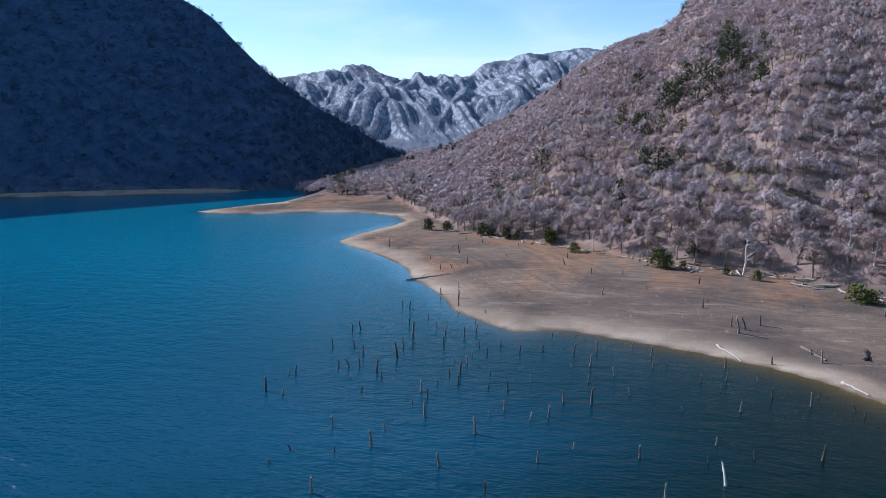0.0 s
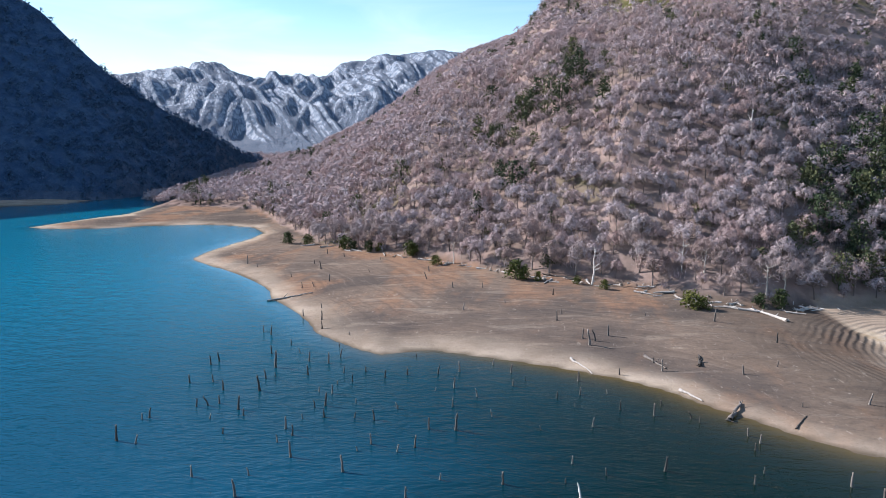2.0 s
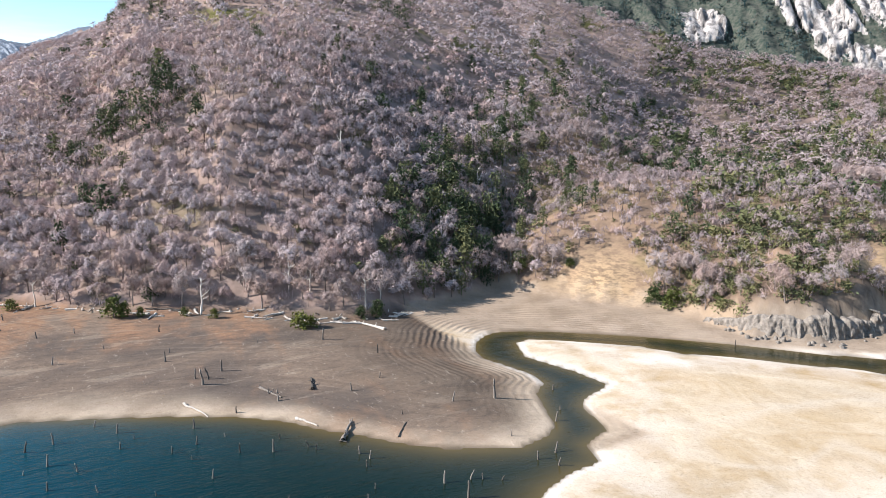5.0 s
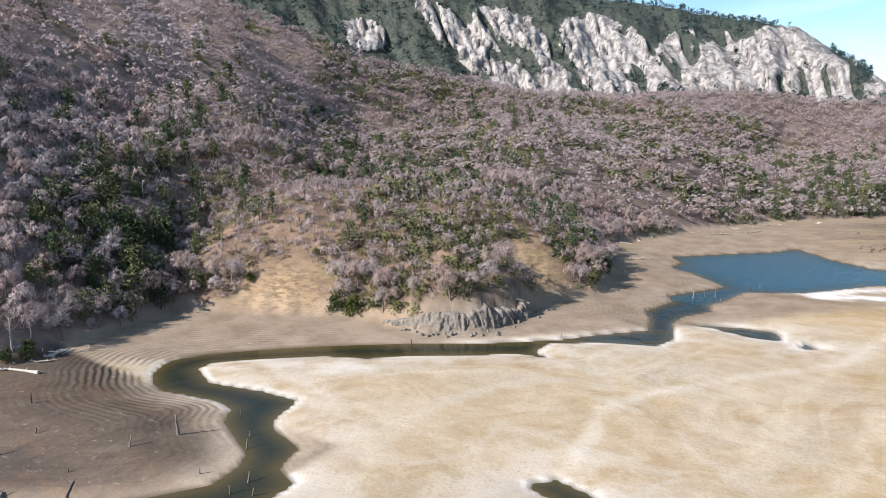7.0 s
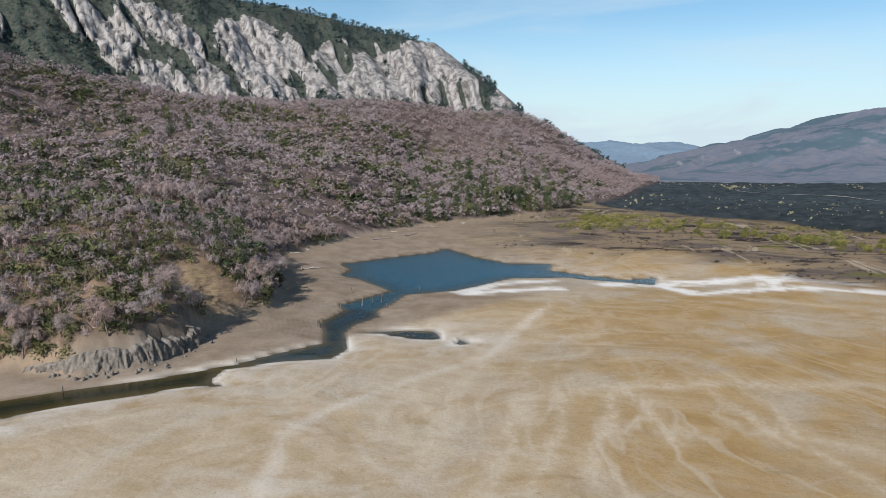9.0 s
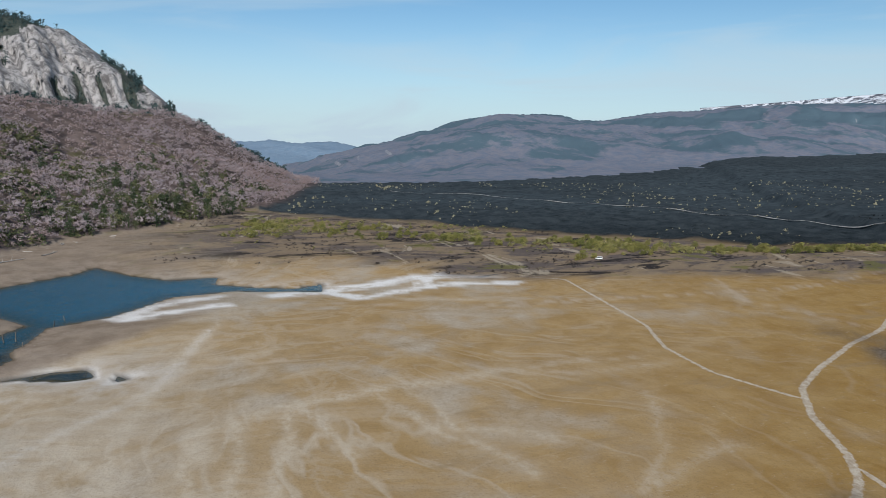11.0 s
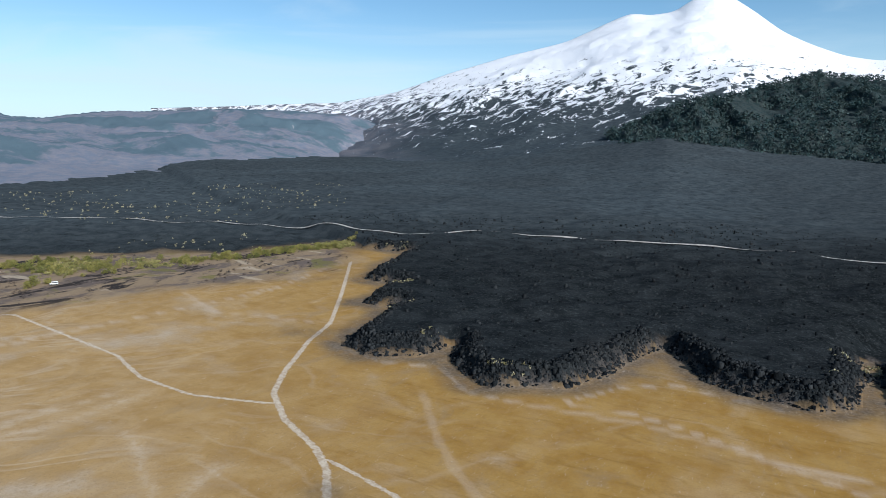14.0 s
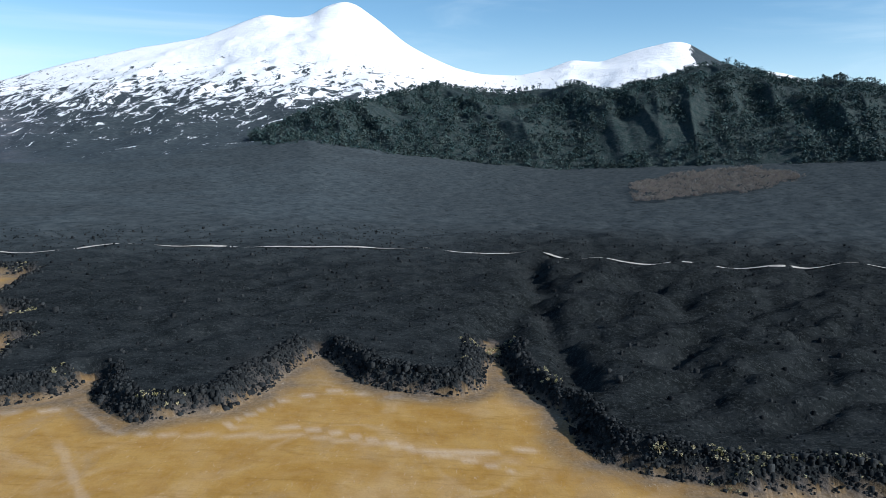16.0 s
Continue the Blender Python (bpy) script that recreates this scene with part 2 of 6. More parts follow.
    col = k.mix(k.math("MULTIPLY", k.attr("gravel"), k.remap(mid, 0.3, 0.6, 0.5, 1.0)), col, k.mix(k.remap(fine, 0.3, 0.7), (0.06, 0.055, 0.052), (0.15, 0.13, 0.115)))
    # forest floor: leaf litter, earth where it is steep
    litter = k.mix(k.remap(mid, 0.35, 0.65), (0.35, 0.26, 0.225), (0.21, 0.165, 0.145))
    # litter darkened on the slopes turned from the sun: painted shade
    litter = k.mix(k.attr("wood_shade"), litter, k.mix(k.remap(mid, 0.35, 0.65), (0.215, 0.165, 0.15), (0.135, 0.105, 0.095)))
    litter = k.mix(k.attr("knollsoil"), litter, k.mix(k.remap(mid, 0.35, 0.65), (0.29, 0.205, 0.145), (0.15, 0.11, 0.085)))
    litter = k.mix(k.remap(big, 0.55, 0.7), litter, (0.12, 0.115, 0.05))
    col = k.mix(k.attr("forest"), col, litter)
    col = k.mix(k.attr("scarp"), col, k.mix(k.remap(k.noise(0.5, 6, 0.75, k.stretch(0.5, 0.5, 2.0)), 0.42, 0.60), (0.44, 0.32, 0.195), (0.20, 0.145, 0.10)))
    rock = k.mix(k.remap(k.noise(0.25, 6, 0.7, k.stretch(1, 1, 0.25)), 0.35, 0.65), (0.09, 0.082, 0.072), (0.24, 0.21, 0.18))
    col = k.mix(k.attr("rock"), col, rock)
    fold = k.math("ABSOLUTE", k.math("SUBTRACT", k.noise(0.040, 6, 0.60, k.stretch(1.0, 0.7, 1, 20), 1.1), 0.5))
    lake_bed = k.math("MULTIPLY", dry_bed, k.remap(k.attr("straw"), 0.26, 0.56, 1.0, 0.12))
    col = k.mix(k.math("MULTIPLY", k.remap(fold, 0.0, 0.075, 1.0, 0.0), k.math("MULTIPLY", lake_bed, 0.30)), col, (0.64, 0.55, 0.43))
    col = k.mix(k.math("MULTIPLY", k.remap(fold, 0.10, 0.22), k.math("MULTIPLY", lake_bed, 0.62)), col, (0.37, 0.255, 0.125))
    seam = k.math("ABSOLUTE", k.math("SUBTRACT", k.noise(0.15, 6, 0.62, k.stretch(1.0, 0.6, 1, 25), 1.4), 0.5))
    col = k.mix(k.math("MULTIPLY", k.remap(seam, 0.0, 0.030, 1.0, 0.0), k.math("MULTIPLY", lake_bed, 0.16)), col, (0.30, 0.225, 0.15))
    crust = k.math("MULTIPLY", k.remap(k.attr("shore"), 2.0, 26.0, 0.5, 0.0), k.remap(mid, 0.36, 0.58))
    col = k.mix(k.math("MULTIPLY", crust, dry_bed), col, (0.66, 0.60, 0.54))
    # fine grain: pebbles, clods and dry tufts too small to stand alone
    grain = k.noise(2.4, 7, 0.82)
    dry = k.math("SUBTRACT", 1.0, k.math("MAXIMUM", k.attr("lava"), k.attr("forest")))
    col = k.mix(k.math("MULTIPLY", k.remap(grain, 0.52, 0.66), k.math("MULTIPLY", dry, 0.42)), col, (0.13, 0.095, 0.06))
    clod = k.math("MULTIPLY", k.remap(k.noise(0.62, 6, 0.8, warp=0.4), 0.60, 0.67), k.math("MULTIPLY", dry, 0.5))
    col = k.mix(clod, col, (0.20, 0.14, 0.075))
    col = k.mix(k.math("MULTIPLY", k.remap(k.noise(0.85, 6, 0.8, k.stretch(1.0, 0.35, 1, 62), 0.6), 0.58, 0.68), k.math("MULTIPLY", dry, 0.30)), col, (0.66, 0.58, 0.48))
    # silt under water and wet margin
    col = k.mix(k.attr("wet"), col, (0.07, 0.055, 0.035))
    step = k.math("MULTIPLY", k.math("SINE", k.math("ADD", k.math("MULTIPLY", k.attr("shore"), 3.0), k.math("ADD", k.math("MULTIPLY", big, 14.0), k.math("MULTIPLY", mid, 5.0)))), k.attr("terrace"))
    k.bump(k.math("ADD", k.math("ADD", k.math("MULTIPLY", fine, 0.20), k.math("MULTIPLY", mid, 0.55)), k.math("ADD", k.math("MULTIPLY", step, 0.27), k.math("MULTIPLY", k.math("MULTIPLY", k.attr("lava"), k.remap(k.attr("ashplain"), 0.0, 0.8, 1.0, 0.25)), k.math("ADD", k.math("MULTIPLY", k.noise(0.11, 6, 0.7, k.stretch(1.0, 1.9, 1, 12), 0.6), 5.0), k.math("MULTIPLY", k.noise(0.5, 4, 0.7), 1.6))))), 0.9, 0.6)
    return k.base(col, 0.80)


def water_material():
    k = Mat("lake_water", 0.12, 0.20)
    k.b.inputs["IOR"].default_value = 1.33
    deep = k.attr("depth")
    body = k.mix(k.remap(deep, 0.05, 0.75), (0.001, 0.011, 0.010), (0.002, 0.048, 0.088))
    # far bay and basin: bright sky reflection put into the water's colour
    body = k.mix(k.attr("sky_tint"), body, (0.004, 0.125, 0.205))
    col = k.mix(k.attr("shoal"), body, (0.085, 0.062, 0.022))
    wave = k.noise(0.55, 3, 0.5, k.stretch(1.0, 2.4, 1, 30))
    swell = k.noise(0.14, 2, 0.5, k.stretch(1.0, 2.0, 1, 22))
    k.bump(k.math("MULTIPLY", k.math("ADD", k.math("MULTIPLY", wave, 0.5), swell), k.remap(deep, 0.0, 0.12, 0.2, 1.0)), 0.6, 0.85)
    return k.base(col)


def bark_material(name, a, b):
    k = Mat(name, 0.9, 0.2)
    t = k.attr("tint")
    n = k.noise(1.2, 4)
    col = k.mix(k.remap(n, 0.3, 0.7), k.mix(t, a, b), k.mix(t, tuple(0.7 * v for v in a), tuple(0.75 * v for v in b)))
    # this mask darkens wood and, as painted shade, the inner twigs of crowns
    return k.base(k.mix(k.attr("bark_shade"), col, (0.14, 0.112, 0.102)))


GROUND = ground_material()
WATER = water_material()
TWIG = bark_material("bare_twigs", (0.455, 0.395, 0.41), (0.44, 0.315, 0.29))
# browner, darker copy of the twigs, with slope shade in its colour
SHADE_TWIG = bark_material("brown_shaded_twigs", (0.345, 0.29, 0.30), (0.295, 0.215, 0.20))
LEAF = bark_material("evergreen_leaves", (0.045, 0.066, 0.032), (0.19, 0.185, 0.085))
DEADWOOD = bark_material("weathered_wood", (0.10, 0.085, 0.075), (0.46, 0.41, 0.36))


def mountain_material(name, wood_a, wood_b, rock_a, rock_b, steep, snow=None, rough_scale=0.02, faces=False, relief_m=14.0, flank=None, groves=None):
    """Woods on the gentler ground, bare rock where it is steep, snow from a height upward."""
    k = Mat(name, 0.95, 0.1)
    n1, n2 = k.noise(rough_scale, 6, 0.68), k.noise(rough_scale * 6, 5, 0.65)
    wood = k.mix(k.remap(n2, 0.3, 0.7), wood_a, wood_b)
    if groves:
        wood = k.mix(k.remap(k.math("ADD", k.noise(rough_scale * 0.5, 7, 0.66, warp=0.5), k.math("DIVIDE", k.height(), 2600)), 0.54, 0.60), wood, groves)
    rock = k.mix(k.remap(k.noise(rough_scale * 2, 8, 0.78, k.stretch(1, 1, 0.35)), 0.40, 0.58), rock_a, rock_b)
    s = k.math("ADD", k.slope(), k.math("MULTIPLY", k.math("SUBTRACT", n1, 0.5), 0.5))
    col = k.mix(k.remap(s, steep - 0.05, steep + 0.05), rock, wood)
    if faces:
        col = k.mix(k.remap(k.math("ADD", k.attr("rock"), k.math("ADD", k.math("MULTIPLY", k.math("SUBTRACT", n1, 0.5), 1.1), k.math("MULTIPLY", k.math("SUBTRACT", n2, 0.5), 1.0))), 0.44, 0.58), wood, rock)
    if flank:
        col = k.mix(k.attr("flank"), col, k.mix(k.remap(n1, 0.35, 0.65), *flank))
    if snow:
        z0, z1, bare = snow
        streak = k.noise(rough_scale * 2.2, 8, 0.74, k.stretch(1.0, 0.35, 1.0, 15), 0.6)
        cap = k.math("ADD", k.math("DIVIDE", k.math("SUBTRACT", k.height(), z0), z1 - z0), k.math("MULTIPLY", k.math("SUBTRACT", streak, 0.5), bare))
        if flank:
            cap = k.math("SUBTRACT", cap, k.attr("bare"))
        col = k.mix(k.remap(cap, 0.46, 0.53), col, (0.86, 0.88, 0.92))
    k.bump(k.math("ADD", n1, k.math("MULTIPLY", n2, 0.3)), relief_m, 0.8)
    return k.base(col, 0.80)


# ---------------------------------------------------------------- the lie of the land
def polar(x, y):
    """Bearing in degrees, clockwise from ahead, between -75 and 285, and distance."""
    b = np.degrees(np.arctan2(x, y))
    return np.where(b < -75, b + 360, b), np.hypot(x, y)


def smooth(a, b, v):
    t = np.clip((v - a) / (b - a), 0, 1)
    return t * t * (3 - 2 * t)


def inside_distance(x, y, poly):
    """Distance to the outline of a closed polygon, positive inside."""
    p = np.array(poly, float)
    q = np.roll(p, -1, 0)
    best, odd = np.full(x.shape, 1e18), np.zeros(x.shape, bool)
    for (ax, ay), (bx, by) in zip(p, q):
        ex, ey = bx - ax, by - ay
        u = np.clip(((x - ax) * ex + (y - ay) * ey) / (ex * ex + ey * ey), 0, 1)
        best = np.minimum(best, (x - ax - u * ex) ** 2 + (y - ay - u * ey) ** 2)
        if ey:
            odd ^= ((ay > y) != (by > y)) & (x < ax + (y - ay) / ey * ex)
    return np.where(odd, 1, -1) * np.sqrt(best)


def line_distance(x, y, line):
    best = np.full(x.shape, 1e18)
    for (ax, ay), (bx, by) in zip(line, line[1:]):
        ex, ey = bx - ax, by - ay
        u = np.clip(((x - ax) * ex + (y - ay) * ey) / (ex * ex + ey * ey), 0, 1)
        best = np.minimum(best, (x - ax - u * ex) ** 2 + (y - ay - u * ey) ** 2)
    return np.sqrt(best)


def side_distance(x, y, line):
    """Distance to a line, negative on one side of it, and the plain distance."""
    best, sign = np.full(x.shape, 1e18), np.ones(x.shape)
    for (ax, ay), (bx, by) in zip(line, line[1:]):
        ex, ey = bx - ax, by - ay
        u = np.clip(((x - ax) * ex + (y - ay) * ey) / (ex * ex + ey * ey), 0, 1)
        q = (x - ax - u * ex) ** 2 + (y - ay - u * ey) ** 2
        sign = np.where(q < best, np.sign(ex * (y - ay) - ey * (x - ax)), sign)
        best = np.minimum(best, q)
    return np.sqrt(best) * sign, np.sqrt(best)


TABLE = np.random.default_rng(12).random((256, 256))


def lattice(ix, iy, seed):
    return TABLE[(ix + seed * 37) % 256, (iy + seed * 91) % 256]


def relief(x, y, size, octaves=4, seed=0, gain=0.5):
    """Smooth noise of about -1 to 1 with features of that many metres."""
    out, amp, total = np.zeros(x.shape), 1.0, 0.0
    for o in range(octaves):
        u, v = x / size + 31.7 * o, y / size + 17.3 * o
        iu, iv = np.floor(u).astype(np.int64), np.floor(v).astype(np.int64)
        fu, fv = u - iu, v - iv
        fu, fv = fu * fu * (3 - 2 * fu), fv * fv * (3 - 2 * fv)
        a, b = lattice(iu, iv, seed + o), lattice(iu + 1, iv, seed + o)
        c, d = lattice(iu, iv + 1, seed + o), lattice(iu + 1, iv + 1, seed + o)
        out += amp * ((a + (b - a) * fu) * (1 - fv) + (c + (d - c) * fu) * fv - 0.5) * 2
        total += amp
        amp *= gain
        size *= 0.5
    return out / total


# shore of the lake, the creek and the far basin, clockwise from the spit
SHORE_BEACH = [(-270, 416), (-246, 414), (-226, 418), (-200, 433), (-176, 441), (-155, 439), (-134, 428), (-121, 405), (-121, 382), (-125, 356), (-128, 330),
               (-127, 312), (-112, 297), (-96, 281), (-83, 265), (-73, 249), (-69, 237), (-59, 223), (-49, 206), (-44, 194), (-37, 186), (-30, 179), (-23, 174),
               (-18, 177), (-10, 179), (-2, 176), (8, 172), (21, 166), (34, 159), (43, 151), (49, 142), (54, 137), (60, 129), (67, 122), (74, 118), (81, 115)]
SHORE_CREEK = [(89, 117), (94, 121), (98, 130), (103, 140), (109, 145), (110, 153), (108, 162), (106, 171), (108, 178), (114, 187), (121, 192),
               (127, 193), (141, 185), (162, 167), (182, 147), (192, 133), (204, 119), (218, 107), (229, 101), (246, 89), (260, 93), (275, 100), (298, 97), (308, 103), (344, 88)]
SHORE_BASIN = [(372, 112), (380, 126), (400, 126), (418, 138), (453, 112), (475, 93), (499, 85), (464, 61), (440, 36), (444, 9), (422, 12), (405, -14), (399, -32), (408, -48),
               (386, -45), (390, -28), (398, 2), (390, 32), (371, 43), (351, 56), (336, 78), (313, 80), (301, 83), (289, 79), (275, 85), (261, 85)]
SHORE_SAND = [(239, 77), (228, 79), (222, 94), (210, 109), (198, 108), (195, 102), (192, 112), (182, 124), (170, 138), (160, 147), (155, 158), (135, 177),
              (129, 181), (123, 179), (118, 166), (122, 149), (123, 136), (111, 131), (107, 127), (103, 114), (94, 110), (91, 102), (83, 101), (75, 98)]
SHORE_WEST = [(50, 80), (10, 45), (-60, 5), (-160, -60), (-420, -160), (-900, -120), (-1000, 200), (-760, 320), (-485, 478), (-392, 529), (-337, 572),
              (-322, 674), (-345, 800), (-300, 800), (-270, 660), (-260, 595), (-252, 535), (-248, 501), (-257, 474), (-264, 446)]
LAKE = SHORE_BEACH + SHORE_CREEK + SHORE_BASIN + SHORE_SAND + SHORE_WEST
POOLS = [[(260, 83), (270, 62), (269, 50), (258, 47), (257, 55), (262, 70)], [(251, 41), (258, 33), (259, 40)], [(117, 66), (123, 62), (121, 52), (114, 54)]]

# lava: the near lobes with their notches
LAVA = [(365, -451), (319, -452), (285, -352), (252, -350), (246, -298), (219, -304), (221, -280), (201, -234), (186, -227), (165, -242), (162, -259),
        (150, -240), (134, -227), (121, -221), (100, -236), (95, -250), (91, -272), (83, -308), (68, -290), (60, -273), (42, -264), (20, -262), (10, -272),
        (6, -335), (-6, -275), (-17, -247), (-22, -224), (-29, -208), (-40, -199), (-66, -192), (-110, -192), (-260, -170), (-700, -60), (-2600, 200), (-3000, -3000), (3000, -3000), (1500, -1100), (700, -620)]
KNOLL = [(150, 240), (170, 218), (190, 180), (193, 149), (205, 133), (228, 129), (257, 136), (285, 124), (341, 139), (420, 190), (445, 300), (310, 390), (185, 340)]

# wooded hill, by bearing: where it starts, a point on the slope, and the ridge
HILL_AT = [-28, -22, -17, -13, -8.5, -4, 0, 2.5, 6, 12, 18, 23, 30, 34, 38, 42, 47, 55, 62, 68, 72, 79, 85, 88, 90.5, 94, 97]
HILL_FOOT = [640, 575, 515, 346, 318, 298, 277, 266, 257, 250, 238, 236, 262, 290, 306, 305, 300, 320, 380, 472, 520, 605, 660, 700, 750, 834, 900]
HILL_D1 = [700, 640, 600, 600, 500, 420, 535, 450, 487, 350, 417, 400, 470, 587, 650, 664, 729, 752, 605, 640, 700, 934, 1000, 1091, 1160, 1100, 1200]
HILL_Z1 = [0, 3, 9, 15, 38, 50, 90, 72, 112, 74, 100, 78, 76, 98, 106, 84, 64, 64, 57, 48, 55, 50, 55, 48, 28, 6, 3]
HILL_D2 = [800, 800, 900, 1000, 1200, 1300, 1450, 1537, 1000, 900, 900, 950, 1000, 1050, 1000, 950, 950, 1000, 1030, 1060, 1080, 1150, 1250, 1300, 1300, 1300, 1300]
HILL_Z2 = [0, 4, 14, 28, 68, 148, 216, 262, 235, 275, 285, 290, 285, 275, 240, 195, 170, 146, 128, 122, 124, 126, 118, 98, 58, 10, 4]

# the open plain and the lava slope behind it, by bearing and distance
PLAIN_AT = [80, 105, 130, 150, 165, 172, 180, 185, 190, 210]
PLAIN_D = [300, 700, 1200, 1900, 2500, 3200]
PLAIN_Z = [[1.5, 1.5, 1.5, 2, 2, 2, 2, 2, 2, 2], [6, 8, 10, 13, 13, 12, 10, 10, 10, 10], [12, 15, 20, 24, 34, 28, 22, 20, 22, 30], [-8, -6, 48, 62, 134, 104, 80, 72, 80, 112],
           [-30, -30, 62, 70, 150, 120, 92, 86, 96, 130], [-40, -40, 20, 20, 20, 20, 20, 20, 20, 20]]


def plain_height(b, d):
    rows = [np.interp(b, PLAIN_AT, r) for r in PLAIN_Z]
    out = np.where(d < 300, rows[0] * np.clip((d - 90) / 210, 0, 1), 0.0)
    for i in range(5):
        t = (d - PLAIN_D[i]) / (PLAIN_D[i + 1] - PLAIN_D[i])
        out = np.where((t >= 0) & (t < 1), rows[i] + (rows[i + 1] - rows[i]) * t, out)
    return np.where(d >= 3200, rows[5], out)


def hill_height(x, y):
    b, d = polar(x, y)
    b = b + relief(x, y, 90, 2, 5) * 1.0
    foot, d1, z1, d2, z2 = (np.interp(b, HILL_AT, v) for v in (HILL_FOOT, HILL_D1, HILL_Z1, HILL_D2, HILL_Z2))
    t = np.clip((d - foot) / (d1 - foot), 0, 1)
    z = z1 * (1 - (1 - t) ** 1.25)
    u = np.clip((d - d1) / np.maximum(d2 - d1, 1), 0, 1)
    z = z + (z2 - z1) * u
    z = np.where(d > d2, np.maximum(z2 - (d - d2) * 0.25, -5), z)
    side = smooth(-28, -23, b) * (1 - smooth(94, 97.5, b))
    rough = relief(x, y, 130, 4, 11) * np.clip((d - foot) / 200, 0, 1) * 11
    z = np.where(d > foot, (z + rough * np.clip(z / 60, 0, 1)) * side, 0)
    k = inside_distance(x, y, KNOLL)
    kn = np.where(k > 0, 42 * (1 - np.exp(-np.maximum(k, 0) / 42)) * (1 + 0.15 * relief(x, y, 40, 3, 3)), 0)
    kn = kn + (k > 0) * 6.0 * np.exp(-(line_distance(x, y, [(193, 155), (202, 137), (219, 129), (236, 130)]) / 13) ** 2) * smooth(1.0, 5.0, k)
    bank = np.exp(-((x - 178) ** 2 + (y - 207) ** 2) / 20 ** 2) + np.exp(-((x - 262) ** 2 + (y - 147) ** 2) / 18 ** 2)
    kn = kn + (k > 0) * 4 * np.exp(-((x - 232) ** 2 + (y - 140) ** 2) / 9 ** 2)
    kn = kn + (k > 0) * bank * (1 - 2 * np.abs(relief(x, y, 13, 4, 19, 0.6))) * 3.4
    return np.maximum(z, kn), np.where(d > foot, d - foot, -1), k


def land(x, y):
    """Height and the ground's covers at plan points."""
    b, d = polar(x, y)
    wob = relief(x, y, 14, 3, 1) * 1.6
    dw = -inside_distance(x, y, LAKE)
    for p in POOLS:
        dw = np.minimum(dw, -inside_distance(x, y, p))
    dw = dw + wob * np.clip(np.abs(dw) / 4, 0.25, 1)
    hill, up, kn = hill_height(x, y)
    creek_side = smooth(-6, 6, (y - 187) + (x - 127) * 0.83) * (x > 100)
    beach = (1 - smooth(105, 110, x)) * smooth(103, 110, y) * (b > -60)
    wn = np.maximum(beach, creek_side * (1 - smooth(66, 90, b)))
    rise = wn * 5.0 * (1 - np.exp(-np.maximum(dw, 0) / 42)) + (1 - wn) * (0.9 * (1 - np.exp(-np.maximum(dw, 0) / 5)) + plain_height(b, d) * smooth(0, 60, dw))
    # terraces left by the falling water round the creek's bend
    terr = np.exp(-((x - 112) ** 2 + (y - 196) ** 2) / 45 ** 2) * smooth(0, 4, dw)
    z = np.where(dw > 0, rise + 0.10, np.maximum(-5.0, dw * 0.14) - 0.05)
    z = z + hill * smooth(0, 10, dw)
    z = z + relief(x, y, 9, 3, 2) * 0.12 * smooth(1, 8, dw)
    # lava sheet
    lv = inside_distance(x, y, LAVA) + relief(x, y, 22, 3, 21) * 5
    far_ash = smooth(0, 40, d - np.interp(b, [84, 95, 105, 110, 118, 131, 141, 146], [900, 720, 640, 600, 575, 555, 600, 640]))
    far_ash = far_ash * (b > 92) * (b < 150)
    lobe = smooth(0, 9, lv) * (7.0 + 2.5 * relief(x, y, 60, 3, 8)) * (1 - 0.55 * smooth(150, 500, lv))
    flow = relief(x * 0.8 + y * 0.6, (y * 0.8 - x * 0.6) * 2.4, 34, 4, 31)
    gully = np.exp(-(line_distance(x, y, [(6, -335), (-22, -430), (-24, -560)]) / 11) ** 2) * 8 + np.exp(-(line_distance(x, y, [(-29, -262), (-24, -340), (-24, -400)]) / 7) ** 2) * 6
    gully = gully + np.exp(-(line_distance(x, y, [(-95, -470), (-110, -380), (-150, -330), (-210, -290)]) / 11) ** 2) * 6
    lavam = np.clip(np.maximum(smooth(-1, 2.0, lv), far_ash), 0, 1)
    z = z + lobe + lavam * smooth(5, 60, np.maximum(lv, far_ash * 60)) * (flow * (4.4 + 4.0 * smooth(172, 186, b)) * (1 - 0.7 * smooth(500, 1000, d)) + 2.6 * (0.5 - np.abs(relief(x * 0.9 + y * 0.45 + flow * 9, (y * 0.9 - x * 0.45) * 1.8, 58, 3, 34)) * 2) + relief(x, y, 9, 3, 33) * 0.9) - gully * smooth(0, 12, lv)
    # covers
    wood = np.where((up > 0) & ((hill > 0.3) | (b < -3)) | (kn > 2.5), 1.0, 0.0) * np.maximum(smooth(0.4, 2.6, hill), smooth(0, 6, up) * (b < -3) * (b > -25) * (dw > 3))
    out = {"terrace": np.clip(terr * wn * (1 - smooth(14, 34, dw)) * (0.5 + 0.9 * relief(x, y, 16, 2, 46)) + 0.12 * wn * (x > 95) * (1 - smooth(70, 85, b)), 0, 1) * (kn < 0), "shore": np.clip(dw, -2, 120), "forest": wood, "wet": 1 - smooth(-0.6, 1.2, dw), "lava": lavam}
    out["wood_shade"] = smooth(40, 52, b)
    out["knollsoil"] = smooth(-4, 4, kn)
    valley = smooth(-24, -21, b) * (1 - smooth(-8, -5, b)) * smooth(40, 90, d - np.interp(b, HILL_AT, HILL_FOOT)) * (dw > 20)
    out["forest"] = np.maximum(wood, valley)
    # grows with distance, for grey ash and the haze painted over it
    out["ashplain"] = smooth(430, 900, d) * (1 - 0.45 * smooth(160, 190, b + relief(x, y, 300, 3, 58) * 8))
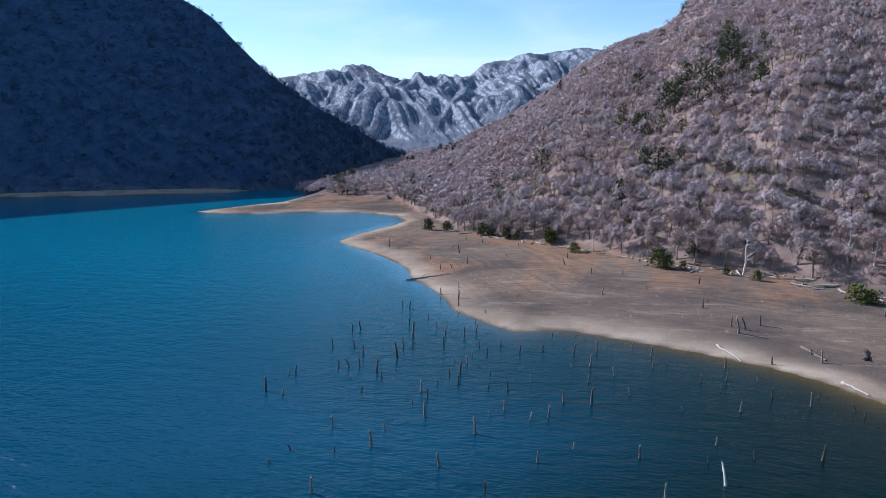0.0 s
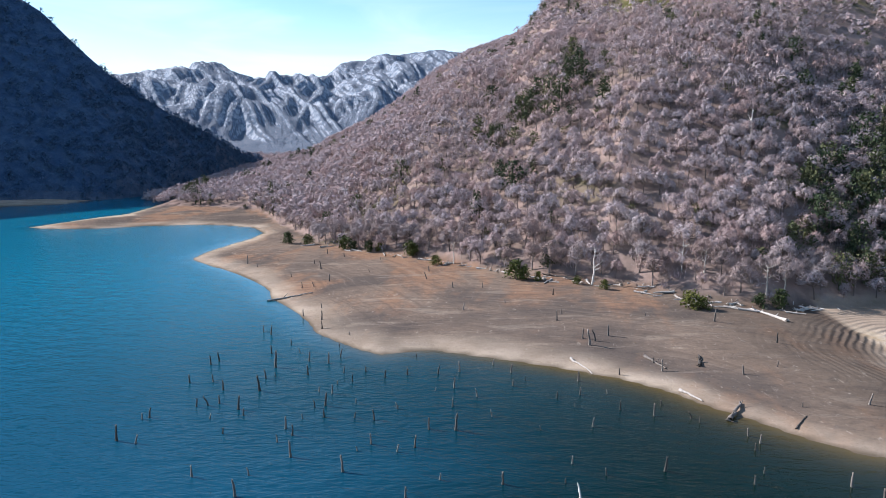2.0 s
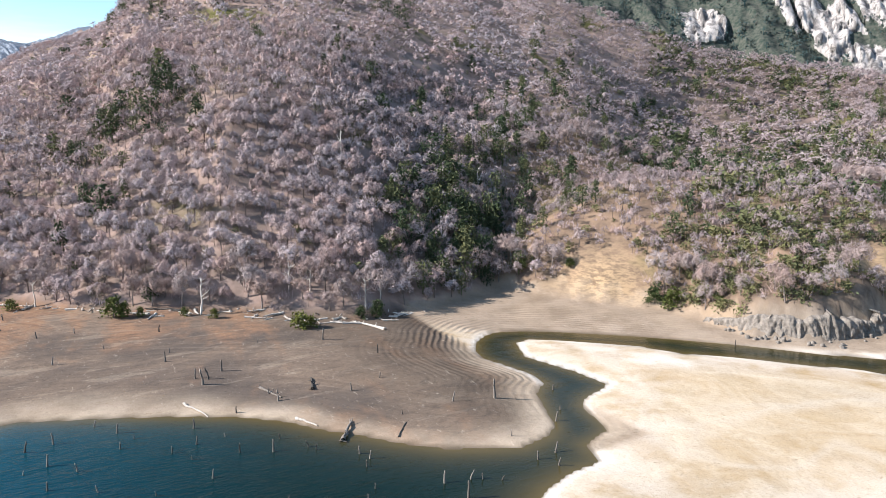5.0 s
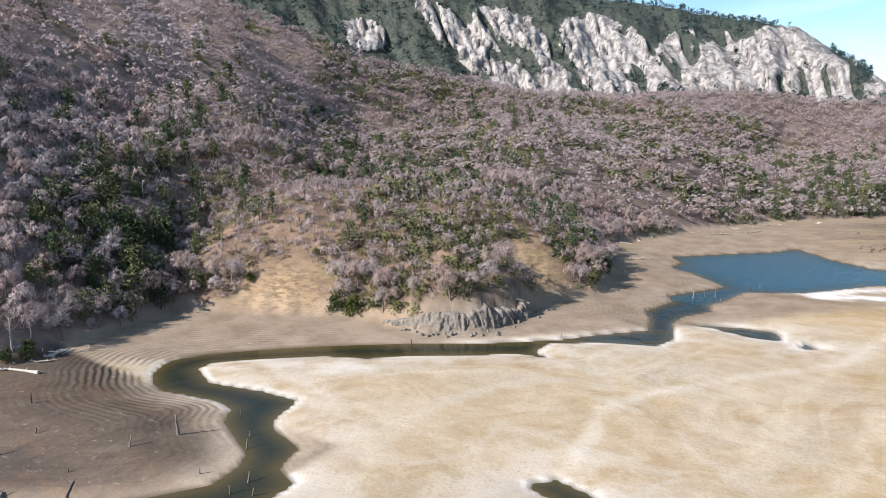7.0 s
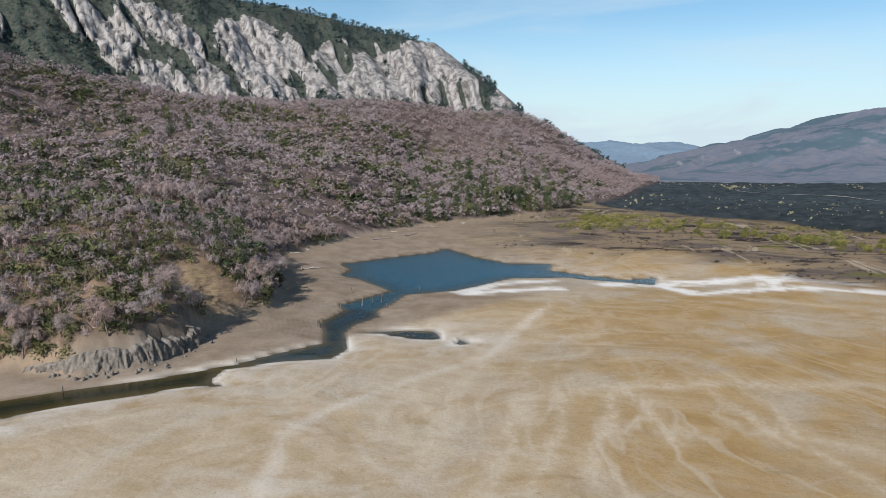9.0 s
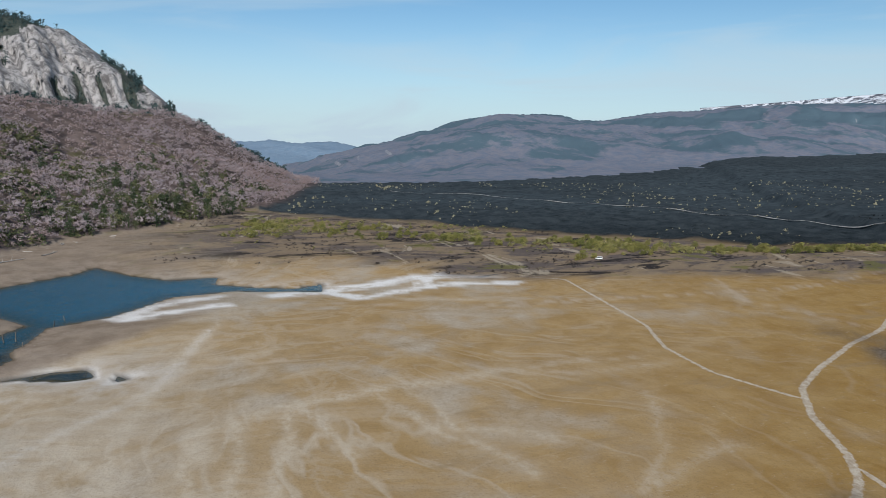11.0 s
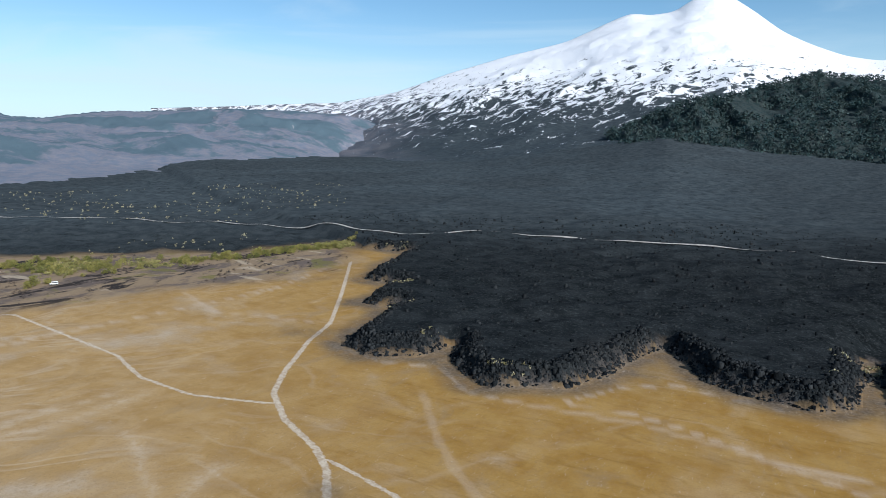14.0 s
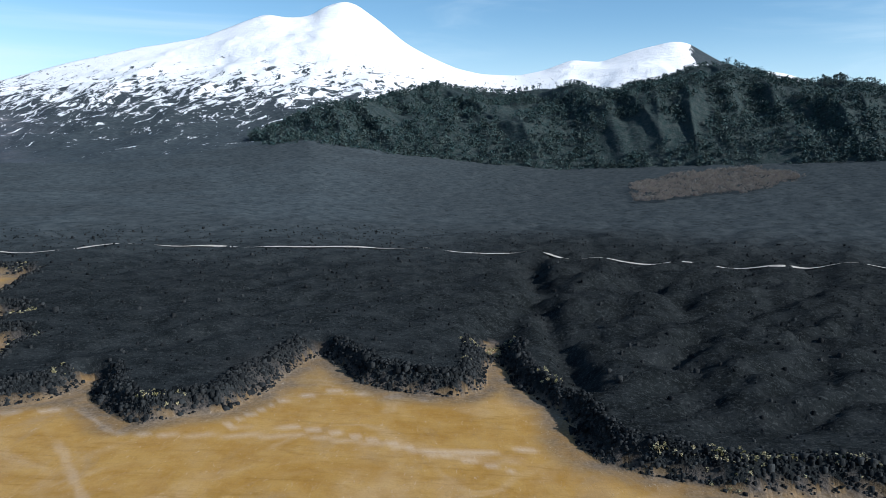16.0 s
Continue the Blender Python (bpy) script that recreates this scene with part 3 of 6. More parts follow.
    out["flow_shade"] = 0.8 * smooth(170, 183, b + relief(x, y, 120, 3, 55) * 4) * (1 - smooth(620, 900, d))
    out["beach"] = beach * (1 - lavam)
    out["mud"] = smooth(45, 95, x + relief(x, y, 40, 3, 47) * 14) * beach
    rim = beach * (1 - smooth(1, 14 + 9 * relief(x, y, 30, 2, 4), dw)) * (0.55 + 0.45 * smooth(-0.3, 0.4, relief(x, y, 26, 2, 45)))
    rim = np.maximum(rim, 0.9 * (b < -26) * (d > 520))
    out["bank"] = (1 - beach) * creek_side * (1 - smooth(80, 95, b)) * 0.9 * (1 - wood)
    out["rim"] = rim * (1 - wood)
    salt = (1 - smooth(0.8, np.maximum(np.where(x > 200, 5.0, 2.8) + 2.2 * relief(x, y, 24, 2, 48), 1.3), dw)) * (1 - beach) * (1 - creek_side) * 0.8
    ang, rad = np.arctan2(10 - y, 360 - x), np.hypot(x - 360, y - 10)
    warp = relief(x, y, 55, 3, 61) * 22
    band = relief(ang * 520 + warp, rad * 0.5 + warp * 0.9, 27, 4, 62, 0.62)
    cross = relief(x * 0.5 + y * 0.85 + warp, (y * 0.5 - x * 0.85) * 0.3, 17, 3, 63)
    w = smooth(110, 150, b)
    iso = relief(x + warp * 1.3, y - warp, 34, 4, 64, 0.6)
    out["fan"], out["reach"] = ang * 230 + warp * 0.8 + relief(x, y, 22, 3, 65) * 6, rad + warp
    crumble = relief(x, y, 11, 4, 49, 0.65)
    out["drift"] = 0.58 + 0.98 * ((band * 0.26 + iso * 0.75) * (1 - w) + (cross * 0.45 + iso * 0.5) * w)
    salt = np.maximum(salt, 1 - smooth(0.35, 1.0, line_distance(x, y, [(375, -20), (386, -60), (392, -104), (388, -150)]) / 11 + crumble * 0.55))
    salt = np.maximum(salt, 0.9 - 0.9 * smooth(0.35, 1.0, line_distance(x, y, [(345, 52), (368, 36), (380, 10)]) / 8 + crumble * 0.55))
    for line in ([(338, 47), (348, 29), (352, 4)], [(377, -47), (353, -62), (365, -90), (403, -117)], [(353, -62), (371, -108), (366, -148)]):
        salt = np.maximum(salt, 1 - smooth(0.35, 1.0, line_distance(x, y, line) / 6.5 + crumble * 0.5))
    salt = np.maximum(salt, 0.5 - 0.5 * smooth(0.2, 1.0, line_distance(x, y, [(150, 142), (135, 165), (128, 172)]) / 8 + crumble * 0.6))
    salt = np.maximum(salt, 0.30 - 0.30 * smooth(0.15, 1.0, line_distance(x, y, [(308, 11), (268, 20), (236, 27), (205, 48), (176, 64), (160, 69), (148, 65), (129, 62)]) / 3.2 + crumble * 0.6))
    out["salt"] = np.clip(salt, 0, 1) * (1 - lavam)
    out["straw"] = 0.14 + 0.32 * smooth(58, 118, b) + 0.32 * smooth(112, 165, b)
    tr = np.zeros(x.shape)
    for line, w, s in TRACKS[3:]:
        tr = np.maximum(tr, s * (1 - smooth(w * 0.4, w * 1.05, line_distance(x, y, line) + relief(x, y, 6, 2, 71) * 0.6)))
    for line in MARKS:
        tr = np.maximum(tr, 0.75 * (1 - smooth(0.5, 1.5, line_distance(x, y, line) + relief(x, y, 6, 2, 71) * 0.6)))
    out["track"] = 0.6 * tr * (1 - lavam)
    vein = np.zeros(x.shape)
    bed = (x > 70) & (x < 375) & (y > -160) & (y < 140)
    bx, by = x[bed], y[bed]
    bx, by = bx + relief(bx, by, 18, 3, 72) * 3.5, by + relief(bx, by, 18, 3, 73) * 3.5
    for line in RILLS_NEAR + RILLS_FAR:
        q = line_distance(bx, by, line)
        vein[bed] = np.maximum(vein[bed], 0.8 * np.exp(-(q / 1.5) ** 2) + 0.5 * np.exp(-(q / 5.0) ** 2))
    out["vein"] = np.clip(vein * (0.75 + 0.6 * relief(x, y, 13, 3, 74)), 0, 1) * (1 - lavam) * smooth(1, 6, dw)
    for letter, (line, w, s) in zip("abc", TRACKS[:3]):
        out["side_" + letter], out["near_" + letter] = side_distance(x, y, line)
    grit = smooth(-16, -3, lv + relief(x, y, 17, 3, 42) * 4) * (lv < 3) * 0.85 * (1 - far_ash)
    for gx, gy, gs in ((235, -240, 11), (222, -242, 10), (119, -127, 6), (115, -124, 6), (82, -270, 18), (158, -236, 8), (2, -285, 9)):
        grit = np.maximum(grit, 0.75 * np.exp(-((x - gx) ** 2 + (y - gy) ** 2) / gs ** 2) * (0.7 + crumble))
    out["gravel"] = np.clip(grit, 0, 1) * (dw > 30)
    near = np.interp(b, [80, 88, 95, 103, 112, 118, 128, 140], [430, 470, 480, 450, 395, 410, 440, 480])
    out["scrub"] = smooth(-25, 25, d - near + relief(x, y, 40, 3, 6) * 35) * smooth(78, 92, b) * (1 - smooth(138, 142, b)) * (1 - lavam) * (1 - wood)
    out["scarp"] = np.clip(np.exp(-((x - 178) ** 2 + (y - 205) ** 2) / 18 ** 2) + np.exp(-((x - 262) ** 2 + (y - 145) ** 2) / 16 ** 2) + 0.7 * np.exp(-((x - 470) ** 2 + (y - 185) ** 2) / 22 ** 2) + 0.7 * np.exp(-((x - 345) ** 2 + (y - 330) ** 2) / 25 ** 2), 0, 1) * smooth(-4, 3, kn) * 0.95
    out["rock"] = 0.7 * np.exp(-(line_distance(x, y, [(196, 147), (206, 135), (232, 132)]) / 5) ** 2)
    return z, out, dw


TRACKS = [([(330, -395), (270, -314), (231, -259), (218, -229), (197, -193), (182, -172), (162, -157), (139, -146), (128, -138), (110, -118), (90, -95)], 2.3, 1.0),
          ([(131, -142), (117, -139), (98, -134), (70, -128)], 1.6, 0.9),
          ([(394, -104), (386, -149), (366, -179), (319, -174), (265, -168), (235, -157), (205, -155), (177, -164)], 2.1, 0.85),
          ([(258, 11), (260, -26), (316, -96), (314, -169), (311, -255), (313, -319)], 1.5, 0.45),
          ([(344, -262), (293, -241), (263, -250), (237, -255)], 1.7, 0.5),
          ([(201, -230), (173, -224), (150, -231), (127, -212), (111, -212), (94, -222), (83, -248), (66, -262), (30, -256)], 1.4, 0.85),
          ([(111, -212), (67, -217), (37, -213), (20, -206), (-5, -206)], 2.2, 0.5),
          ([(139, -202), (116, -174), (97, -155), (82, -143)], 2.0, 0.4)]
ROAD = [(1017, -222), (925, -324), (798, -373), (711, -432), (590, -497), (470, -508), (388, -497), (326, -504), (308, -556), (270, -556), (190, -568), (100, -586), (-9, -600),
        (-73, -572), (-137, -564), (-216, -548), (-292, -568), (-370, -560)]
# pale rills and faint wheel marks on the lake bed
RILLS_NEAR = [[(317, 6), (294, 17), (265, 22), (251, 25)], [(212, -15), (198, -22), (178, -23), (172, -25)], [(215, -39), (198, -44), (177, -53), (163, -60), (150, -66)],
              [(206, -14), (180, -9), (150, -5)], [(208, 1), (178, 2), (140, 6)], [(192, 11), (162, 14), (135, 15)], [(188, 31), (172, 30), (149, 34), (130, 37)],
              [(212, -19), (221, -41), (220, -65), (226, -93)], [(252, 23), (208, 31), (186, 44)], [(128, 118), (124, 104), (124, 91), (124, 74), (133, 61)]]
RILLS_FAR = [[(280, -22), (267, -9), (264, 9), (252, 23)], [(354, -55), (340, -82), (332, -108), (328, -133)], [(224, -49), (203, -52), (182, -57), (166, -79)],
             [(197, 11), (209, -8), (214, -28), (220, -45), (218, -62), (224, -87), (229, -111), (226, -140)], [(224, -87), (213, -121), (218, -146)], [(192, -123), (153, -103), (137, -86)],
             [(154, -125), (143, -100), (138, -91)], [(124, 125), (115, 106), (103, 95), (96, 92)], [(192, 40), (171, 29), (146, 31)]]
MARKS = [[(351, -25), (330, -75), (319, -114), (317, -178), (311, -243), (309, -300), (337, -394)], [(257, 12), (255, -7), (260, -20)],
         [(91, -220), (72, -224), (52, -220), (33, -213), (16, -206), (-1, -199)], [(26, -209), (6, -211), (-12, -216)]]


def sheet(name, bearings, dists, height, material, covers=True, keep=None):
    """A sheet of quads on a fan of bearings and distances."""
    B, D = np.meshgrid(np.radians(bearings), dists, indexing="ij")
    x, y = D * np.sin(B), D * np.cos(B)
    got = height(x, y)
    z, cov = got[0], got[1]
    nb, nd = B.shape
    idx = np.arange(nb * nd).reshape(nb, nd)
    quads = np.stack([idx[:-1, :-1], idx[:-1, 1:], idx[1:, 1:], idx[1:, :-1]], -1).reshape(-1, 4)[:, ::-1]
    if keep is not None:
        k = keep(got).ravel()
        quads = quads[k[quads].any(1)]
        used = np.unique(quads)
        back = np.zeros(nb * nd, np.int64)
        back[used] = np.arange(len(used))
        quads = back[quads]
    else:
        used = np.arange(nb * nd)
    pts = np.stack([x.ravel(), y.ravel(), z.ravel()], 1)[used]
    return mesh_object(name, pts, quads, material, {n: v.ravel()[used] for n, v in cov.items()} if covers else {}, True)


def mesh_object(name, pts, faces, material, covers=None, shade=False):
    me = bpy.data.meshes.new(name)
    n, k = len(faces), faces.shape[1]
    me.vertices.add(len(pts))
    me.vertices.foreach_set("co", np.ascontiguousarray(pts, np.float32).ravel())
    me.loops.add(n * k)
    me.loops.foreach_set("vertex_index", np.ascontiguousarray(faces, np.int32).ravel())
    me.polygons.add(n)
    me.polygons.foreach_set("loop_start", np.arange(0, n * k, k, dtype=np.int32))
    if shade:
        me.polygons.foreach_set("use_smooth", np.ones(n, bool))
    for key, v in (covers or {}).items():
        a = me.attributes.new(key, "FLOAT", "POINT")
        a.data.foreach_set("value", np.ascontiguousarray(v, np.float32))
    me.update(calc_edges=True)
    me.materials.append(material)
    return new(name, me)


SEEN = np.concatenate([np.arange(-60, 218, 0.33), np.arange(218, 300.5, 2.0)])
ground = sheet("ground", SEEN, np.concatenate([[0.5, 30, 55], np.geomspace(72, 3300, 250)]), land, GROUND)
tagged(ground, "dry lake bed, silt beach, wooded slopes and black lava plain", "ground", kind="structure")


def water_level(x, y):
    dw = -inside_distance(x, y, LAKE)
    for p in POOLS:
        dw = np.minimum(dw, -inside_distance(x, y, p))
    b, d = polar(x, y)
    narrow = np.where((x > 95) & (y > 60) & (x < 232), 0.35, np.where(x > 232, 1.0, 1 - 0.62 * smooth(-35, 50, x)))
    return np.zeros(x.shape), {"sky_tint": smooth(95, 330, y - 0.2 * x) * (1 - smooth(20, 80, x)) * smooth(-700, -350, x) + 0.30 * (x > 300), "depth": np.clip(-dw / np.where(x > 232, 24, 120), 0, 1) * narrow, "shoal": np.exp(-np.maximum(-dw, 0) / (1.5 + 3.5 * (x < 95) * smooth(-70, 10, x) + 2.2 * (x > 95) * (x < 250))) * (0.35 + 0.65 * smooth(-70, 10, x))}, dw


def ribbon(name, label, category, line, wide, material, lift=0.5, step=3.0):
    """A narrow strip with ragged edges that follows the ground."""
    p = np.array(line, float)
    run = np.concatenate([[0], np.cumsum(np.hypot(*np.diff(p, axis=0).T))])
    s = np.arange(0, run[-1], step)
    ker = np.exp(-0.5 * (np.arange(-12, 13) * step / 9.0) ** 2)
    xy = [np.convolve(np.pad(np.interp(s, run, p[:, i]), 12, mode="reflect", reflect_type="odd"), ker / ker.sum(), "valid") for i in (0, 1)]
    gx, gy = np.gradient(xy[0]), np.gradient(xy[1])
    g = np.hypot(gx, gy)
    w = 0.5 * wide * (1 + 0.35 * relief(xy[0], xy[1], 16, 3, 66))
    sway = relief(xy[0], xy[1], 40, 2, 67) * wide * 0.4
    cols = []
    for f in (-1, -0.35, 0.35, 1):
        px, py = xy[0] + (f * w + sway) * gy / g, xy[1] - (f * w + sway) * gx / g
        pz = np.convolve(np.pad(land(px, py)[0], 12, mode="edge"), ker / ker.sum(), "valid")
        cols.append(np.stack([px, py, pz + lift - 0.15 * (abs(f) == 1)], 1))
    pts = np.stack(cols, 1)
    n = len(s)
    idx = np.arange(n * 4).reshape(n, 4)
    q = np.stack([idx[:-1, :-1], idx[:-1, 1:], idx[1:, 1:], idx[1:, :-1]], -1).reshape(-1, 4)[:, ::-1]
    return tagged(mesh_object(name, pts.reshape(-1, 3), q, material, {}, True), label, category, kind="structure")


def track_material(name, a, b):
    k = Mat(name, 0.95, 0.0)
    n = k.noise(0.5, 6, 0.72)
    k.bump(n, 0.25, 0.7)
    return k.base(k.mix(k.remap(n, 0.36, 0.62), a, b))


ROAD_DUST = track_material("road_dust", (0.22, 0.21, 0.20), (0.42, 0.40, 0.375))
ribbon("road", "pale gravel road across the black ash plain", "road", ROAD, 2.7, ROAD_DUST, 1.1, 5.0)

water = sheet("water", np.arange(-75, 110, 0.35), np.geomspace(30, 1300, 210), water_level, WATER, keep=lambda g: g[2] < 6)
tagged(water, "rippled blue-green mountain lake and creek", "lake", kind="structure")


# ---------------------------------------------------------------- mountains
def mountain(name, label, at, el, eye, dist, base_d, base_z, material, rough, size, step=0.2, rows=70, seed=50, curve=1.0, blur=3.0, cliff=0.0, ribs=0.0, spurs=0.0):
    """A mountain from its skyline: bearings, elevations seen from a height, the crest's distance and the foot's. The slope below the crest
    follows the skyline ever more loosely; cliff: how much of the rise stands in steep faces."""
    bearings = np.arange(at[0], at[-1] + step / 2, step)
    jag = 0.5 * (TABLE[np.arange(len(bearings)) % 256, seed % 256] - 0.5) * min(1.0, rough / 45) * (name != "volcano")
    fine = np.exp(-0.5 * (np.arange(-12, 13) * step / 0.35) ** 2)
    line = np.convolve(np.pad(np.interp(bearings, at, el), 12, "edge"), fine / fine.sum(), "valid") + 0.16 * jag
    k = np.exp(-0.5 * (np.arange(-40, 41) * step / blur) ** 2)
    loose = np.convolve(np.pad(line, 40, "edge"), k / k.sum(), "valid")
    B, F = np.meshgrid(bearings, np.concatenate([np.linspace(-0.05, 1.0, rows), [1.04, 1.12, 1.3]]), indexing="ij")
    d0, d1, z0 = np.interp(B, at, base_d), np.interp(B, at, dist), np.interp(B, at, base_z)
    D = d0 + (d1 - d0) * F
    x, y = D * np.sin(np.radians(B)), D * np.cos(np.radians(B))
    t = np.clip(F, 0, 1)
    own = t ** 6
    crest = eye + d1 * np.tan(np.radians(line[:, None] * own + loose[:, None] * (1 - own)))
    up = t ** curve
    n = relief(x, y, size, 5, seed, 0.55)
    ridged = 1 - 2 * np.abs(relief(x, y, size * 1.6, 4, seed + 9, 0.5))
    covers = {}
    if ribs:
        west = 1 - 2 * np.abs(relief(B * 55 + F * 560, F * 170, 150, 6, seed + 51, 0.6))
        east = 1 - 2 * np.abs(relief(B * 55 - F * 480, F * 170, 170, 6, seed + 52, 0.6))
        n = n * 0.5 + ribs * 1.6 * np.maximum(west, east - 0.15)
    if spurs:
        fold = 1 - 2 * np.abs(relief(B * 42 + F * 210, F * 120, 170, 3, seed + 53, 0.5))
        D = D - spurs * fold * np.clip(t * (1 - t) * 4, 0, 1)
        x, y = D * np.sin(np.radians(B)), D * np.cos(np.radians(B))
    if name == "volcano":
        covers["flank"] = ((1 - smooth(139, 149, B + relief(x, y, 500, 4, 57) * 4)) * smooth(0.02, 0.14, t)).ravel()
    if name == "volcano":
        covers["bare"] = (1.6 * smooth(193.6, 194.6, B) * (1 - smooth(196.0, 198.0, B)) * smooth(0.88, 0.99, t + 0.10 * relief(B * 60, F * 300, 30, 3, 59))).ravel()
    if cliff:
        up = (1 - cliff) * up + cliff * smooth(0.28, 0.72, t)
        rise = np.degrees(np.arctan((z0 + (crest - z0) * up - eye) / D))
        chop = relief(B * 40 + rise * 10, rise * 34, 44, 5, seed + 24, 0.68)
        mask = np.zeros(B.shape)
        for mid, half, low, high, lean in CLIFF_FACES:
            v = (rise - (low + high) / 2) / ((high - low) / 2)
            u = (B - mid - lean * (rise - (low + high) / 2)) / half
            mask = np.maximum(mask, 1 - smooth(0.62, 1.05, np.abs(u) ** 2.4 * (1 + 0.5 * np.clip(v, 0, 1)) + np.abs(v) ** 4 + chop * 1.0))
        cleft = 1 - smooth(0.03, 0.24, np.abs(relief(B * 52 + rise * 26, rise * 22, 90, 3, seed + 25)))
        mask = mask * (1 - 0.95 * cleft * smooth(-0.2, 0.3, relief(B * 30, rise * 30, 110, 2, seed + 26)))
        rib = 1 - 2 * np.abs(relief(B * 46 + rise * 16, rise * 18, 30, 5, seed + 41, 0.66))
        spur = 1 - 2 * np.abs(relief(B * 40 + rise * 26, rise * 16, 150, 3, seed + 42, 0.5))
        D = D - smooth(0.05, 0.2, t) * (1 - smooth(0.85, 1.0, t)) * (mask * (6 + 34 * rib) + 60 * spur + 14 * chop)
        x, y = D * np.sin(np.radians(B)), D * np.cos(np.radians(B))
        n = n * 0.5
        covers["rock"] = mask.ravel()
    z = z0 + (crest - z0) * up + (n * 0.6 + ridged * 0.4) * rough * np.clip(t * 3, 0, 1) * np.clip((1.0 - t) * 4, 0.05, 1)
    z = np.where(F > 1, crest - (D - d1) * 0.5, z)
    z = np.where(F < 0, z0 + F * 300, z)
    nb, nd = B.shape
    idx = np.arange(nb * nd).reshape(nb, nd)
    quads = np.stack([idx[:-1, :-1], idx[:-1, 1:], idx[1:, 1:], idx[1:, :-1]], -1).reshape(-1, 4)[:, ::-1]
    pts = np.stack([x.ravel(), y.ravel(), z.ravel()], 1)
    tagged(mesh_object(name, pts, quads, material, covers, True), label, "mountain", kind="structure")
    return x, y, z, F, B, covers.get("rock", np.zeros(nb * nd)).reshape(nb, nd)


# pale faces of the cliff mountain: bearing, half width, lower and upper elevation, lean
CLIFF_FACES = [(47.4, 2.0, 6.3, 9.3, -0.5), (54.6, 1.5, 4.7, 10.6, -0.85), (58.9, 3.2, 3.2, 9.9, -0.35), (62.0, 2.6, 2.4, 5.6, -0.4), (66.6, 3.3, 2.4, 9.3, -0.50),
               (73.2, 3.1, 2.4, 8.2, -0.25), (79.6, 4.7, 2.4, 7.5, -0.30), (85.6, 2.2, 1.2, 4.0, -0.9)]
# Blue of shade and haze is mixed into these wood and rock colours.
HAZE_SHADE_WOOD = mountain_material("haze_shade_woods", (0.038, 0.085, 0.165), (0.075, 0.13, 0.205), (0.07, 0.11, 0.17), (0.12, 0.16, 0.22), 0.52)
# Peaks: the pale blue of distance haze is put into the base colours.
HAZY_PEAK = mountain_material("hazy_grey_peaks", (0.12, 0.165, 0.225), (0.21, 0.225, 0.265), (0.13, 0.18, 0.25), (0.46, 0.50, 0.56), 0.78, (560, 860, 1.2), 0.021, False, 26.0)
CLIFF = mountain_material("pale_cliffs", (0.030, 0.050, 0.040), (0.105, 0.105, 0.090), (0.14, 0.13, 0.128), (0.46, 0.435, 0.42), 0.2, None, 0.022, True, 7.0)
# Plateau and far range: bluish base colours imitate haze.
HAZE_RANGE = mountain_material("hazy_brown_range", (0.15, 0.18, 0.24), (0.225, 0.225, 0.26), (0.19, 0.215, 0.26), (0.36, 0.35, 0.37), 0.70, None, 0.006, False, 9.0, None, (0.10, 0.15, 0.185))
FAR_HAZE = mountain_material("far_haze_range", (0.20, 0.29, 0.39), (0.26, 0.34, 0.43), (0.24, 0.31, 0.38), (0.32, 0.38, 0.44), 0.75, None, 0.006, False, 20.0)
# Lower slopes lightened like the ash plain, with haze in the colour.
VOLCANO = mountain_material("volcano_snow", (0.030, 0.043, 0.052), (0.060, 0.074, 0.083), (0.060, 0.050, 0.050), (0.13, 0.105, 0.10), 0.6, (10, 690, 2.6), 0.012, flank=((0.095, 0.112, 0.145), (0.17, 0.165, 0.185)))
CONIFER = mountain_material("conifer_hill", (0.016, 0.032, 0.034), (0.042, 0.054, 0.054), (0.05, 0.055, 0.055), (0.10, 0.10, 0.10), 0.12, None, 0.012)


def below(at, dist, drop):
    """Height a little under the plain at those bearings and distances."""
    return [float(plain_height(np.array([b]), np.array([float(d)]))[0]) - drop for b, d in zip(at, dist)]


WEST_AT = [-75, -60, -46, -38, -33, -31, -29, -27, -25.4, -23.5, -21.8, -20, -18.3, -16.5]
west_land = mountain("mountain_west", "steep wooded mountain above the lake, its shade and haze painted blue", WEST_AT, [18.5, 17.5, 15, 12, 9.9, 8.8, 6.7, 4.8, 3.7, 2.4, 1.5, 0.5, -0.7, -1.6], 48,
         [1150, 1100, 1060, 985, 925, 895, 855, 838, 828, 828, 840, 855, 885, 915], [800, 735, 700, 690, 690, 690, 690, 700, 720, 740, 770, 800, 840, 880], [-1] * 14, HAZE_SHADE_WOOD, 10, 90, curve=0.8)
PEAK_AT = [-30, -26, -25.4, -24.1, -23, -21.7, -20.4, -19.1, -17.6, -16.5, -15.2, -13.4, -11.6, -10.8, -9.9, -8.6, -7.3, -6, -4.7, -3.4, -1.3, 0.6, 2.3, 6, 12]
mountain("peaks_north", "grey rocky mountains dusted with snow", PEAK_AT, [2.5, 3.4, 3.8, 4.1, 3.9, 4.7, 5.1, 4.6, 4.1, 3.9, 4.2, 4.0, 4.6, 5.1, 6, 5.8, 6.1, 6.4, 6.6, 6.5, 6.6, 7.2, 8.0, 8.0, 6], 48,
         [4300] * 25, [2300] * 25, [10] * 25, HAZY_PEAK, 240, 400, 0.11, 100, 60, 1.1, 1.0, 0.0, 0.22)
CLIFF_AT = [25, 40, 55, 61, 65, 68, 70.4, 72, 74.2, 76.4, 79, 80.8, 82.6, 84.4, 86.1, 87.5, 89.7, 91.9, 94.1]
